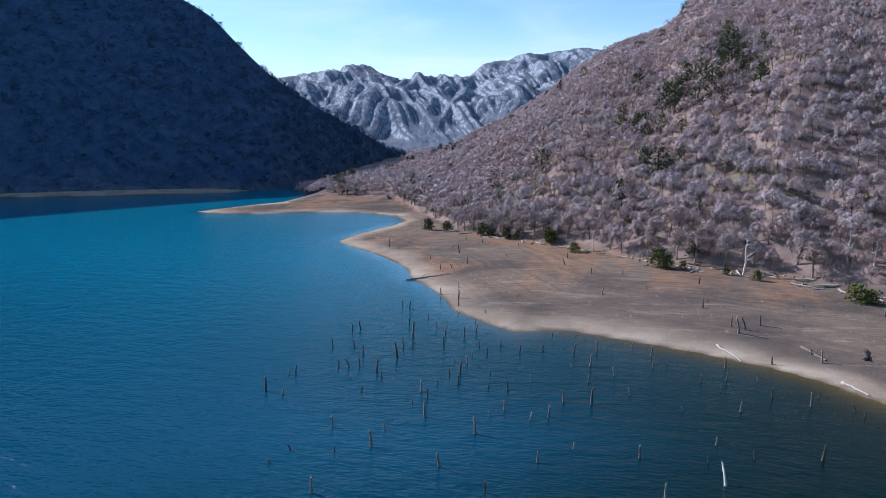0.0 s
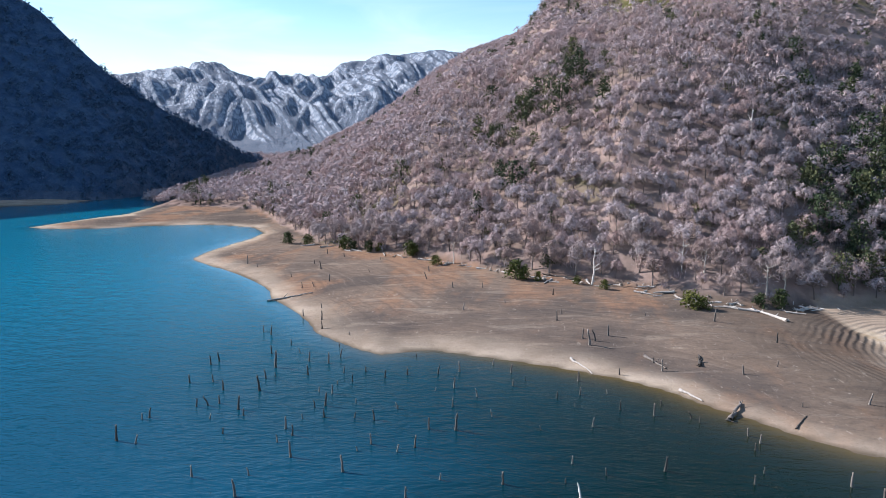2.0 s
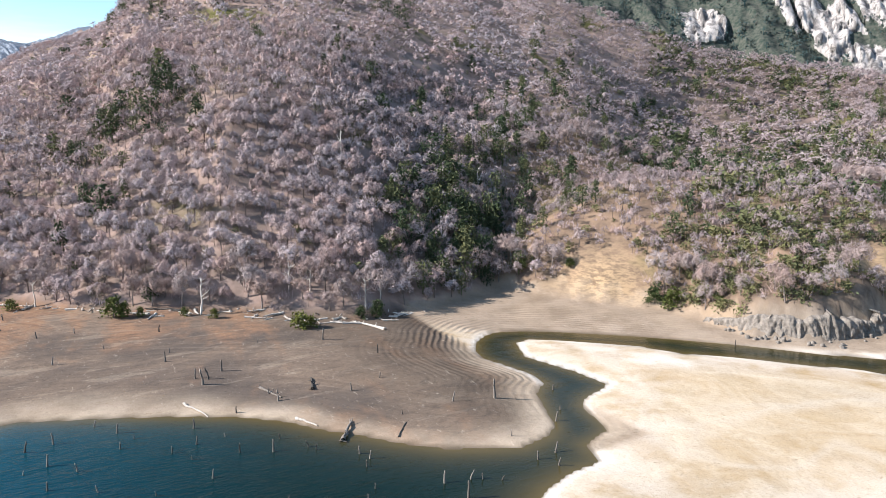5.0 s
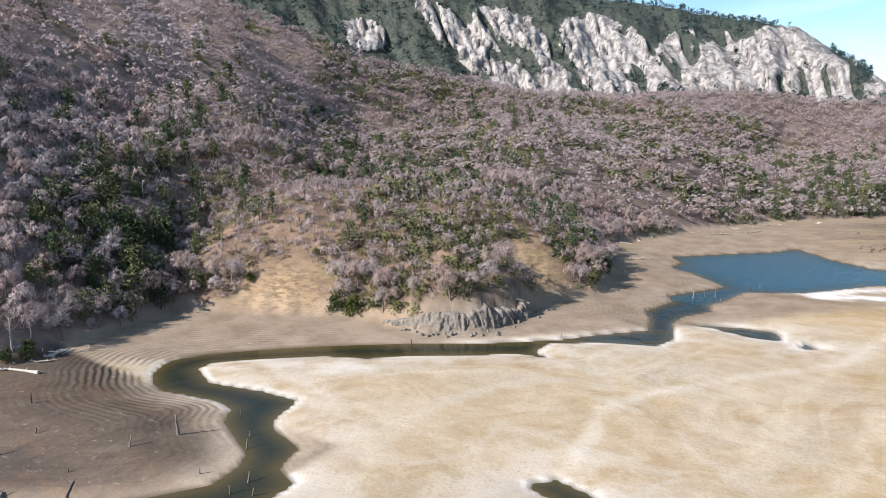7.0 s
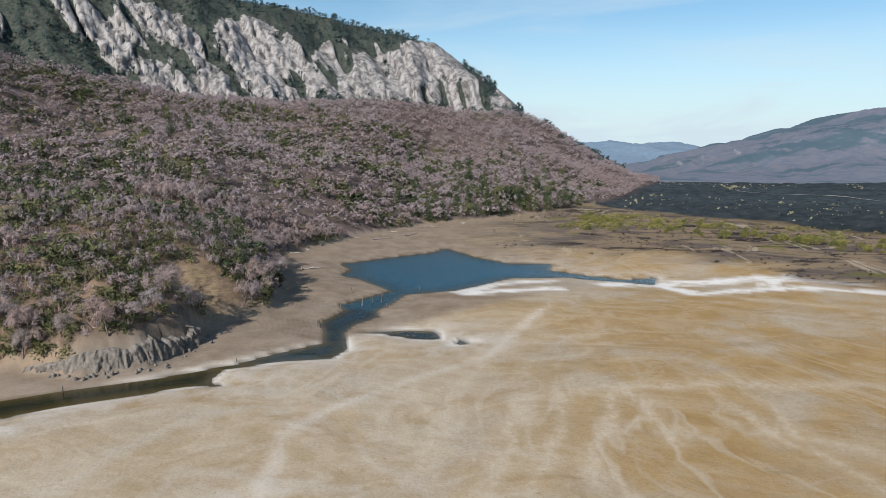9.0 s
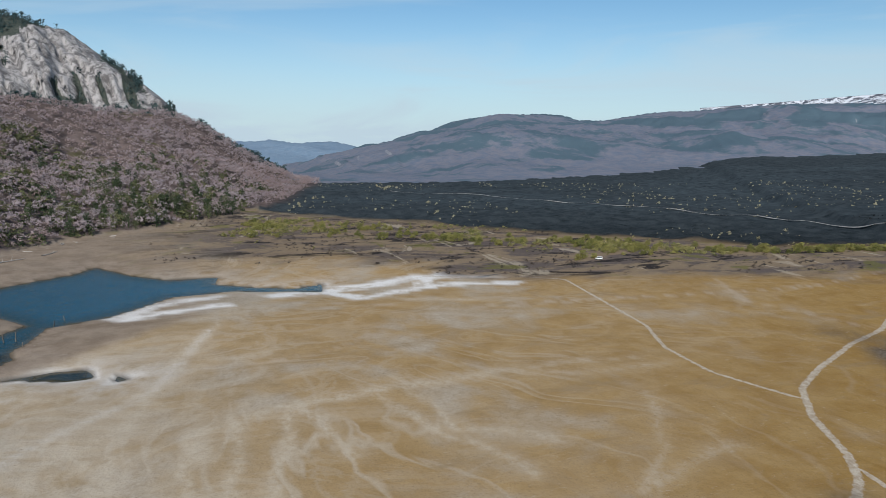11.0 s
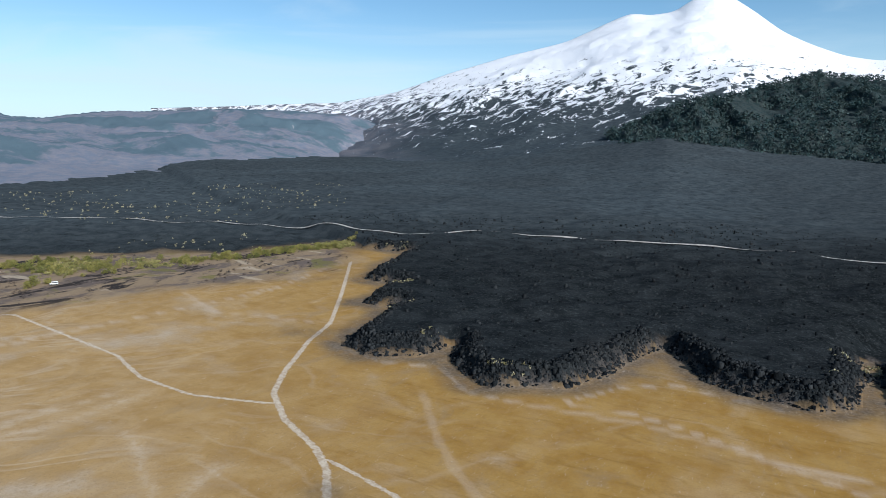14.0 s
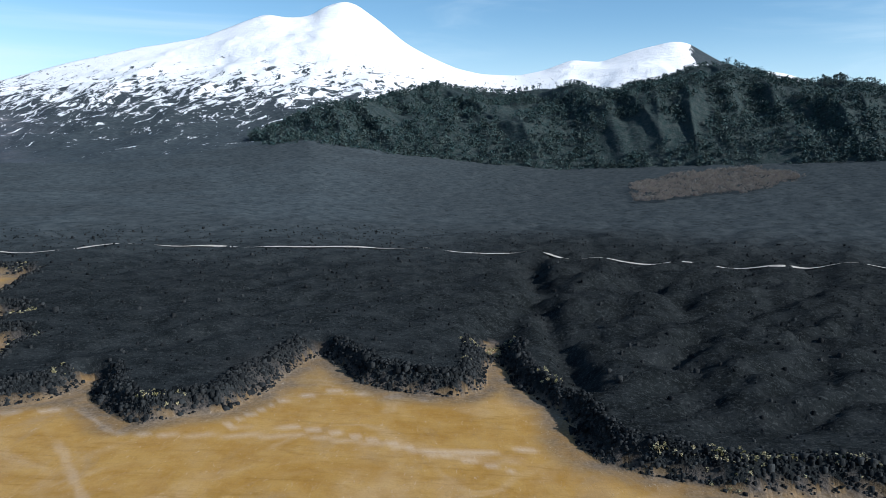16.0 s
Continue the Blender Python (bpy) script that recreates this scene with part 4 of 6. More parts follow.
cliff_land = mountain("cliff_mountain", "wooded mountain with pale bare cliffs", CLIFF_AT, [14.6, 13.2, 11.7, 10.4, 10.1, 9.7, 9.3, 8.9, 8.3, 7.8, 7.3, 6.6, 5.3, 3.7, 2.5, 1.4, 0.3, -1.1, -2.5], 71,
                      [2600] * 11 + [2500, 2300, 2100, 1950, 1800, 1700, 1600, 1500], [1200] * 13 + [1250] * 6, [90] * 14 + [70, 50, 30, 10, 0], CLIFF, 46, 170, 0.13, 110, 70, 1.0, 2.5, 0.5)
mountain("range_east", "distant mountain range, haze painted blue into its colour", [84, 90.3, 91.9, 93.3, 94.8, 97.7, 99.3, 100.7, 106], [0.2, 0.4, 0.4, 0.6, 0.3, 0.5, 0.2, -0.1, -0.8], 71, [4700] * 9, [3300] * 9, [0] * 9, FAR_HAZE, 60, 350, 0.2, 30, 80)
PLATEAU_AT = [94, 96.2, 97.9, 100.1, 101.8, 103.5, 105.3, 107, 108.8, 110.1, 114.1, 115.9, 117.2, 119, 120.8, 122.9, 125.5, 130.1, 132.1, 136.4, 143, 150]
PLATEAU_BASE = [1300] * 10 + [1400, 1430, 1460, 1500, 1550, 1600, 1700, 1900, 1950, 2200, 2900, 3500]
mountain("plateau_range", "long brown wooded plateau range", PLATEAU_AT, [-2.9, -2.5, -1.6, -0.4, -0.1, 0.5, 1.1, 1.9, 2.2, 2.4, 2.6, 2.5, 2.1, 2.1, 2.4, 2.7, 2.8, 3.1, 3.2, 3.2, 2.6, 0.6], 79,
         [3700] * 22, PLATEAU_BASE, below(PLATEAU_AT, PLATEAU_BASE, 3), HAZE_RANGE, 110, 480, 0.16, 70, 90, 1.3, 1.8, 0.0, 0.16)
VOLCANO_AT = [126, 135.5, 139.8, 144.2, 148.6, 153, 157.3, 160.9, 162, 163.5, 165.2, 166.2, 167.8, 168.7, 170.4, 172.5, 174.5, 176.5, 178.4, 181.3, 183.3, 185.4, 187.6, 190, 192.8, 193.8, 195.7, 197.3, 200.3, 203.9, 208, 222]
VOLCANO_BASE = [3600, 3200, 2500, 1900, 1650, 1500] + [1500] * 11 + [2200] * 15
mountain("volcano", "snow-covered volcano with bare lava slopes", VOLCANO_AT,
         [2.9, 3.55, 3.8, 4.7, 6.3, 7.6, 8.6, 10.2, 10.6, 10.4, 10.6, 11.3, 11.8, 11.6, 10.5, 8.9, 7.9, 7.1, 6.7, 6.6, 7, 7.8, 7.6, 8.4, 9, 8.9, 7.8, 6.9, 6.6, 5.4, 5.3, 5], 88,
         [4500] * 32, VOLCANO_BASE, below(VOLCANO_AT, VOLCANO_BASE, 4), VOLCANO, 60, 240, 0.18, 90, 100, 1.5, 3.5)
HILLS_AT = [160.5, 162.5, 164.6, 167, 168.3, 171, 173.6, 176.3, 178.5, 180.7, 182.9, 185.1, 186.8, 188.9, 190.6, 193, 195.4, 197.3, 200.3, 202.9, 206.6, 222]
HILLS_BASE = [1850] * 22
conifer_land = mountain("conifer_hills", "dark hills covered with conifers", HILLS_AT, [-1.5, -0.3, 1.3, 3.1, 3.7, 4.6, 5.1, 5.3, 5.2, 5.0, 5.4, 5.1, 4.8, 5.2, 5.9, 6.4, 6.4, 6.3, 5.9, 5.4, 4.9, 4.5], 92,
                        [2650] * 22, HILLS_BASE, below(HILLS_AT, HILLS_BASE, 6), CONIFER, 130, 300, 0.12, 80, 110, 0.8, 1.2, 0.0, 0.10, 95.0)


# ---------------------------------------------------------------- trees
def tube(points, radii, sides):
    """A tapered tube along points; returns vertices and triangles."""
    v, f = [], []
    for i, (p, r) in enumerate(zip(points, radii)):
        a = points[min(i + 1, len(points) - 1)] - points[max(i - 1, 0)]
        a = a / (np.linalg.norm(a) + 1e-9)
        s = np.cross(a, (0.3, 0.9, 0.2))
        s /= np.linalg.norm(s) + 1e-9
        w = np.cross(a, s)
        for k in range(sides):
            t = 2 * math.pi * k / sides
            v.append(p + r * (math.cos(t) * s + math.sin(t) * w))
    for i in range(len(points) - 1):
        for k in range(sides):
            a, b = i * sides + k, i * sides + (k + 1) % sides
            f += [(a, b, b + sides), (a, b + sides, a + sides)]
    return np.array(v), np.array(f, int)


def join(parts):
    vs, fs, n = [], [], 0
    for v, f in parts:
        vs.append(v)
        fs.append(f + n)
        n += len(v)
    return np.concatenate(vs), np.concatenate(fs)


def slivers(start, way, width, r):
    """Thin pointed triangles, one a twig."""
    side = np.cross(way, r.normal(size=way.shape))
    side /= np.linalg.norm(side, axis=1, keepdims=True) + 1e-9
    v = np.stack([start - side * width, start + side * width, start + way], 1).reshape(-1, 3)
    return v, np.arange(len(v)).reshape(-1, 3)


def bare_tree(seed, clumps, twigs, width, length, sides=4, plain=False):
    """A leafless tree about 1 high: (trunk and limbs), (twigs). The crown is a dome of rounded sprays of twigs, one spray to a limb."""
    r = np.random.default_rng(seed)
    lean = r.normal(0, 0.05, 2)
    trunk = [np.array([lean[0] * t * t, lean[1] * t * t, t * 0.55]) for t in (0, 0.5, 1)]
    wood = [tube(trunk, [0.024, 0.018, 0.010], sides)]
    heart = np.array([lean[0], lean[1], 0.56])
    squat = r.uniform(0.85, 1.15)
    v_all = []
    for i in range(clumps):
        rise = 1.0 - 1.28 * (i + 0.5) / clumps
        a = i * 2.4 + r.uniform(-0.5, 0.5)
        flat = math.sqrt(max(0.0, 1 - rise * rise))
        out = np.array([math.cos(a) * flat, math.sin(a) * flat, rise])
        c = heart + out * np.array([0.27 * squat, 0.27 * squat, 0.30]) * r.uniform(0.7, 1.1)
        p = trunk[1] * 0.4 + trunk[2] * 0.6 if rise > 0.2 else (trunk[1] + trunk[2]) / 2
        wood.append(tube([p, c], [0.011, 0.004], 3) if plain else tube([p, (p + c) / 2 + r.normal(0, 0.015, 3), c], [0.011, 0.008, 0.003], 3))
        u = r.normal(size=(twigs, 3)) + out * 0.9
        u /= np.linalg.norm(u, axis=1, keepdims=True)
        start = c + u * (r.uniform(0.10, 0.17) * r.uniform(0.35, 1.0, twigs) ** 0.6)[:, None]
        face = u * 0.8 + out * 0.6 + r.normal(0, 0.25, (twigs, 3))
        face /= np.linalg.norm(face, axis=1, keepdims=True)
        way = r.normal(size=(twigs, 3)) + u * 0.35 + np.array([0, 0, 0.5])
        way -= face * (0.55 * (way * face).sum(1))[:, None]
        way *= (length * r.uniform(0.55, 1.2, twigs) / np.linalg.norm(way, axis=1))[:, None]
        side = np.cross(face, way)
        side *= width / (np.linalg.norm(side, axis=1, keepdims=True) + 1e-9)
        v_all.append(np.stack([start - way * 0.4 - side, start - way * 0.4 + side, start + way * 0.6], 1).reshape(-1, 3))
    v = np.concatenate(v_all)
    v[:, 2] = np.clip(v[:, 2], 0.10, 1.02)
    return join(wood), (v, np.arange(len(v)).reshape(-1, 3))


def leafy(seed, leaves, size, shape):
    """An evergreen about 1 high: (trunk), (leaf sprays); shape 0 round bush, 1 tall broad, 2 narrow conifer."""
    r = np.random.default_rng(seed)
    wood = tube([np.array([0, 0, 0.0]), np.array([0.01, 0.01, 0.45]), np.array([0.0, 0.0, 0.85])], [0.03, 0.02, 0.006], 4)
    clumps = {0: 11, 1: 15, 2: 16}[shape]
    t = (np.arange(clumps) + r.uniform(0, 1, clumps)) / clumps
    a = np.arange(clumps) * 2.4 + r.uniform(-0.6, 0.6, clumps)
    reach = {0: 0.34 * np.sqrt(np.clip(1 - t * 0.9, 0, 1)), 1: 0.24 * np.sin(math.pi * np.clip(t * 0.85 + 0.12, 0, 1)), 2: 0.20 * (1 - t) + 0.02}[shape]
    low = {0: 0.1, 1: 0.2, 2: 0.12}[shape]
    c = np.stack([np.cos(a) * reach, np.sin(a) * reach, low + (0.92 - low) * t], 1)
    pick = r.integers(0, clumps, leaves)
    spread = {0: 0.13, 1: 0.085, 2: 0.06}[shape]
    p = c[pick] + r.normal(0, spread, (leaves, 3)) * np.array([1, 1, 0.65])
    p[:, 2] = np.clip(p[:, 2], 0.02, 1.0)
    u, w = r.normal(size=(leaves, 3)), r.normal(size=(leaves, 3))
    u /= np.linalg.norm(u, axis=1, keepdims=True)
    w /= np.linalg.norm(w, axis=1, keepdims=True)
    v = np.stack([p - u * size, p + u * size * 0.8 + w * size * 0.3, p + w * size * 1.2], 1).reshape(-1, 3)
    return wood, (v, np.arange(len(v)).reshape(-1, 3))


def scatter(name, label, category, kinds, x, y, z, high, wide, tint, material, group=""):
    """Many plants in one object of real geometry."""
    r = np.random.default_rng(len(x))
    which = r.integers(0, len(kinds), len(x))
    turn = r.uniform(0, 2 * math.pi, len(x))
    vs, fs, ts, bs, n = [], [], [], [], 0
    for i, (v, f, *woody) in enumerate(kinds):
        s = np.where(which == i)[0]
        if not len(s):
            continue
        co, si = np.cos(turn[s])[:, None], np.sin(turn[s])[:, None]
        px = (v[:, 0] * co - v[:, 1] * si) * (high[s] * wide[s])[:, None] + x[s][:, None]
        py = (v[:, 0] * si + v[:, 1] * co) * (high[s] * wide[s])[:, None] + y[s][:, None]
        pz = v[:, 2] * high[s][:, None] + z[s][:, None] - 0.25
        vs.append(np.stack([px, py, pz], -1).reshape(-1, 3))
        fs.append((f[None] + (np.arange(len(s)) * len(v))[:, None, None]).reshape(-1, 3) + n)
        ts.append(np.repeat(tint[s], len(v)))
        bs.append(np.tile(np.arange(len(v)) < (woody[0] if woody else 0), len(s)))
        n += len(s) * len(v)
    ob = mesh_object(name, np.concatenate(vs), np.concatenate(fs), material, {"tint": np.concatenate(ts), "bark_shade": np.concatenate(bs)})
    return tagged(ob, label, category, group, "stuff")


def strewn(count, b0, b1, d0, d1, seed):
    r = np.random.default_rng(seed)
    b, d = np.radians(r.uniform(b0, b1, count)), np.sqrt(r.uniform(d0 * d0, d1 * d1, count))
    return d * np.sin(b), d * np.cos(b)


def wooded(x, y):
    """Which plan points carry trees, with the ground's height there."""
    z, cov, dw = land(x, y)
    return z, (cov["forest"] > 0.25) & (cov["scarp"] < 0.35) & (cov["rock"] < 0.4)


def random_wood(name, a, b):
    """Weathered wood that differs from piece to piece."""
    k = Mat(name, 0.88, 0.2)
    n = k.t.nodes.new("ShaderNodeObjectInfo").outputs["Random"]
    grain = k.noise(3.0, 5, 0.65, k.stretch(1, 1, 0.2))
    k.bump(grain, 0.06, 0.6)
    return k.base(k.mix(k.remap(grain, 0.3, 0.7), k.mix(n, a, b), k.mix(n, tuple(0.55 * v for v in a), tuple(0.62 * v for v in b))))


def random_leaf(name, a, b):
    k = Mat(name, 0.8, 0.25)
    n = k.t.nodes.new("ShaderNodeObjectInfo").outputs["Random"]
    g = k.noise(0.8, 3)
    return k.base(k.mix(k.remap(g, 0.3, 0.7), k.mix(n, a, b), k.mix(n, tuple(0.6 * v for v in a), tuple(0.7 * v for v in b))))


STUMP_WOOD = random_wood("drowned_wood", (0.075, 0.066, 0.058), (0.24, 0.21, 0.185))
PALE_WOOD = random_wood("bleached_wood", (0.42, 0.38, 0.34), (0.62, 0.58, 0.53))
TRUNK_WOOD = random_wood("grey_bark", (0.15, 0.125, 0.115), (0.26, 0.22, 0.20))
CROWN_WOOD = random_wood("lilac_twigs", (0.38, 0.33, 0.335), (0.37, 0.27, 0.24))
SHRUB_LEAF = random_leaf("shrub_leaves", (0.028, 0.050, 0.016), (0.12, 0.13, 0.022))
BAND_LEAF = random_leaf("olive_leaves", (0.14, 0.15, 0.04), (0.28, 0.255, 0.075))


def part(name, vf, material, parent=None, label=""):
    ob = mesh_object(name, vf[0], np.asarray(vf[1]), material)
    ob.parent = parent
    return tagged(ob, label)


def at(x, y, z, turn=0.0, tilt=(0.0, 0.0), size=(1, 1, 1)):
    return Matrix.LocRotScale((x, y, z), Euler((tilt[0], tilt[1], turn)), size)


def heights(points):
    p = np.array(points, float)
    return land(p[:, 0], p[:, 1])[0]


# ---------------------------------------------------------------- woods
def far_enough(x, y, gap):
    """Thin points out so that no two stand closer than gap."""
    cells, keep = {}, []
    for i in range(len(x)):
        c = (int(x[i] // gap), int(y[i] // gap))
        if all((x[i] - x[j]) ** 2 + (y[i] - y[j]) ** 2 > gap * gap for a in (-1, 0, 1) for b in (-1, 0, 1) for j in cells.get((c[0] + a, c[1] + b), ())):
            cells.setdefault(c, []).append(i)
            keep.append(i)
    return np.array(keep, int)


def with_bark_shade(pair):
    """Trunk, limbs and inner branches are dark wood, the inner ones also as painted crown shade; the outer twigs are
    pale.
    """
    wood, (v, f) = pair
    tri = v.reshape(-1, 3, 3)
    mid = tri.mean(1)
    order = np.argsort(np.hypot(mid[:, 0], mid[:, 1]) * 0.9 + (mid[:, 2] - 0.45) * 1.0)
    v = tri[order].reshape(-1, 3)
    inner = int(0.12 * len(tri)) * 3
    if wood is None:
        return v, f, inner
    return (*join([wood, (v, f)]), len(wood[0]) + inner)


fine_kind = [with_bark_shade(bare_tree(100 + i, 13, 42, 0.0085, 0.155, 3, True)) for i in range(10)]
near_kind = [with_bark_shade(bare_tree(120 + i, 9, 15, 0.0170, 0.18, 3, True)) for i in range(10)]
far_kind = [with_bark_shade((None, bare_tree(200 + i, 6, 9, 0.031, 0.18, 3)[1])) for i in range(8)]
r = np.random.default_rng(3)

x, y = strewn(26000, -26, 80, 230, 520, 1)
z, ok = wooded(x, y)
x, y, z = x[ok], y[ok], z[ok]
k = far_enough(x, y, 3.9)
x, y, z = x[k], y[k], z[k]
hh, up, kn = hill_height(x, y)
edge = ((up > 0) & (up < 16) & (kn < 0)) | ((kn > 0) & (kn < 12))
rank = np.cumsum(edge)
single = edge & (rank <= 240)
patch = relief(x, y, 60, 3, 77)
rest = ~single
rest &= (relief(x, y, 22, 2, 79) > -0.62) & ((kn < 0) | (r.uniform(0, 1, len(x)) < 0.62))
x1, y1, z1 = x[rest], y[rest], z[rest]
hi, wi = (4.5 + r.beta(1.6, 2.2, len(x1)) * 9.5) * np.where(kn[rest] > 0, 0.8, 1), r.uniform(0.8, 1.15, len(x1))
ti = np.clip(0.36 + 0.5 * patch[rest] + r.normal(0, 0.28, len(x1)), 0, 1)
bear, dist = polar(x1, y1)
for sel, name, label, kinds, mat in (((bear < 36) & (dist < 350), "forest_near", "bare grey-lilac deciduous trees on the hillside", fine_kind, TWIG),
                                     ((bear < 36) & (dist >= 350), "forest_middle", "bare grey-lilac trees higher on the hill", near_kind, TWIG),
                                     (bear >= 36, "forest_knoll", "bare grey-brown trees on the knoll and beyond, darkened for shade", near_kind, SHADE_TWIG)):
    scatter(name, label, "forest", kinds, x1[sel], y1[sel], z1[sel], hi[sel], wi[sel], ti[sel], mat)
x2, y2 = strewn(16000, -26, 78, 235, 470, 14)
z2, ok = wooded(x2, y2)
x2, y2, z2 = x2[ok][:2400], y2[ok][:2400], z2[ok][:2400]
brush_kind = [(*slivers(q, w, 0.022, r), 0) for q, w in ((r.normal(0, 0.24, (30, 3)) * np.array([1, 1, 0.5]) + np.array([0, 0, 0.2]), r.normal(0, 0.25, (30, 3)) + np.array([0, 0, 0.45])) for i in range(6))]
scatter("brushwood", "grey leafless brushwood under the trees", "brushwood", brush_kind, x2, y2, z2, r.uniform(1.8, 4.5, len(x2)), r.uniform(0.9, 1.4, len(x2)), np.clip(r.normal(0.4, 0.3, len(x2)), 0, 1), TWIG)

# trees of the forest's edge, each on its own
models = []
for i in range(6):
    wood, twigs = bare_tree(300 + i, 15, 40, 0.0070, 0.15, 5)
    tree = new("bare_tree")
    tagged(tree, "leafless grey deciduous tree at the forest edge", "tree", "trees of the forest edge")
    part("trunk", wood, TRUNK_WOOD, tree)
    part("crown", twigs, CROWN_WOOD, tree, "fine lilac-grey bare twigs")
    models.append(tree)
spots = np.where(single)[0]
for n, i in enumerate(spots):
    h = r.uniform(7.5, 13.5)
    m = at(x[i], y[i], z[i] - 0.2, r.uniform(0, 6.28), r.normal(0, 0.05, 2), (h * r.uniform(0.9, 1.25),) * 2 + (h,))
    if n < 6:
        models[n].matrix_basis = m
    else:
        src = models[n % 6]
        keep = src.scale.copy()
        src.scale = (1, 1, 1)
        copy_thing(src, m)
        src.scale = keep

x, y = strewn(64000, -26, 97, 520, 1420, 2)
z, ok = wooded(x, y)
b, d = polar(x, y)
ok &= (d < np.interp(b, HILL_AT, HILL_D2) + 25) | (b < -5)
x, y, z = x[ok][:15000], y[ok][:15000], z[ok][:15000]
vx, vy = strewn(1500, -23, -7, 900, 2300, 6)
vz, ok = wooded(vx, vy)
x, y, z = np.concatenate([x, vx[ok]]), np.concatenate([y, vy[ok]]), np.concatenate([z, vz[ok]])
b = polar(x, y)[0]
patch = relief(x, y, 90, 3, 78)
hi, wi, ti = 6.0 + r.beta(1.6, 2.0, len(x)) * 7.5, r.uniform(1.15, 1.55, len(x)), np.clip(0.25 + 0.5 * patch + r.normal(0, 0.26, len(x)), 0, 1)
for sel, name, label, mat in ((b < 36, "forest_upper", "bare lilac-grey woods up to the hill's ridge", TWIG), (b >= 36, "forest_far", "bare grey-brown woods on the upper slopes, darkened for shade", SHADE_TWIG)):
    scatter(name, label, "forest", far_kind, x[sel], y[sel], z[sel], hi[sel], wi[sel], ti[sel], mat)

x, y = strewn(5200, -25, -5, 390, 1000, 7)
z, ok = wooded(x, y)
x, y, z = x[ok][:2600], y[ok][:2600], z[ok][:2600]
scatter("forest_spur", "bare lilac-grey woods on the low spur by the lake", "forest", far_kind, x, y, z, r.uniform(8, 13, len(x)), r.uniform(1.0, 1.3, len(x)), np.clip(r.normal(0.35, 0.3, len(x)), 0, 1), TWIG)

# evergreens: the ravine, green patches on the hill, bushes on the knoll
tall_kind = [leafy(400 + i, 260, 0.055, 1 + i % 2) for i in range(6)]
tall_join = [join(k) for k in tall_kind]
rx_, ry_ = [], []
for (cx, cy), s, n in (((134, 252), 12, 26), ((146, 268), 13, 34), ((165, 292), 17, 42), ((200, 335), 22, 36), ((242, 378), 24, 26), ((150, 246), 9, 16), ((40, 372), 16, 16), ((22, 385), 20, 16), ((330, 440), 40, 26), ((420, 330), 35, 24), ((655, 70), 22, 36), ((720, 40), 40, 50), ((800, 60), 55, 60), ((640, 120), 30, 30), ((300, 290), 30, 16)):
    rx_.append(r.normal(cx, s, n))
    ry_.append(r.normal(cy, s, n))
x, y = np.concatenate(rx_), np.concatenate(ry_)
ax, ay = strewn(1400, -24, 92, 250, 900, 8)
green = relief(ax, ay, 70, 3, 81) > 0.17
x, y = np.concatenate([x, ax[green]]), np.concatenate([y, ay[green]])
z, ok = wooded(x, y)
x, y, z = x[ok], y[ok], z[ok]
scatter("evergreen_trees", "dark green evergreen trees among the bare woods", "forest", tall_join, x, y, z, r.uniform(7, 17, len(x)), r.uniform(0.8, 1.2, len(x)), np.clip(r.normal(0.14, 0.22, len(x)), 0, 1), LEAF)
bush_kind = [join(leafy(420 + i, 80, 0.13, 0)) for i in range(5)]
x, y = np.concatenate([r.normal(222, 40, 1000), strewn(700, -20, 92, 240, 700, 9)[0]]), np.concatenate([r.normal(156, 30, 1000), strewn(700, -20, 92, 240, 700, 9)[1]])
z, ok = wooded(x, y)
x, y, z = x[ok], y[ok], z[ok]
scatter("undergrowth", "olive and grey-green undergrowth on the slopes", "bushes", bush_kind, x, y, z, r.uniform(1.6, 5.0, len(x)), r.uniform(1.0, 1.5, len(x)), np.clip(r.normal(0.66, 0.3, len(x)), 0, 1), LEAF)

x, y = strewn(6500, 44, 93, 290, 980, 19)
z, ok = wooded(x, y)
ok &= relief(x, y, 45, 3, 83) > 0.0
x, y, z = x[ok][:2600], y[ok][:2600], z[ok][:2600]
low_kind = [join(leafy(470 + i, 34, 0.2, 0)) for i in range(5)]
scatter("hill_scrub", "dark olive scrub between the bare trees", "bushes", low_kind, x, y, z, r.uniform(3.0, 9.0, len(x)), r.uniform(0.9, 1.4, len(x)), np.clip(r.normal(0.4, 0.3, len(x)), 0, 1), LEAF)

# bushes at the foot of the woods
shrubs = []
for i in range(4):
    wood, leaves = leafy(440 + i, 560, 0.085, 0)
    shrub = new("evergreen_shrub")
    tagged(shrub, "dense dark green shrub beside the silt beach", "shrub", "shrubs at the forest foot")
    part("stem", wood, TRUNK_WOOD, shrub)
    part("foliage", leaves, SHRUB_LEAF, shrub)
    shrubs.append(shrub)
FOOT_SHRUBS = [(-91, 344, 6), (-80, 339, 5), (-59, 324, 6.5), (-55, 321, 4.5), (-47, 315, 5.5), (-42, 314, 4.5), (-27, 302, 7), (-26, 303, 5), (-15, 283, 4), (15, 254, 7), (18, 253, 5.5), (23, 252, 3.5), (44, 238, 3.5), (36, 246, 3),
               (66, 215, 5.5), (69, 214, 4), (88, 219, 4.5), (94, 219, 6), (165, 236, 4.5), (160, 240, 3.5), (178, 222, 3.5), (188, 186, 6), (191, 180, 7.5), (196, 165, 5), (300, 135, 7), (310, 134, 6), (322, 138, 5)]
zz = heights([p[:2] for p in FOOT_SHRUBS])
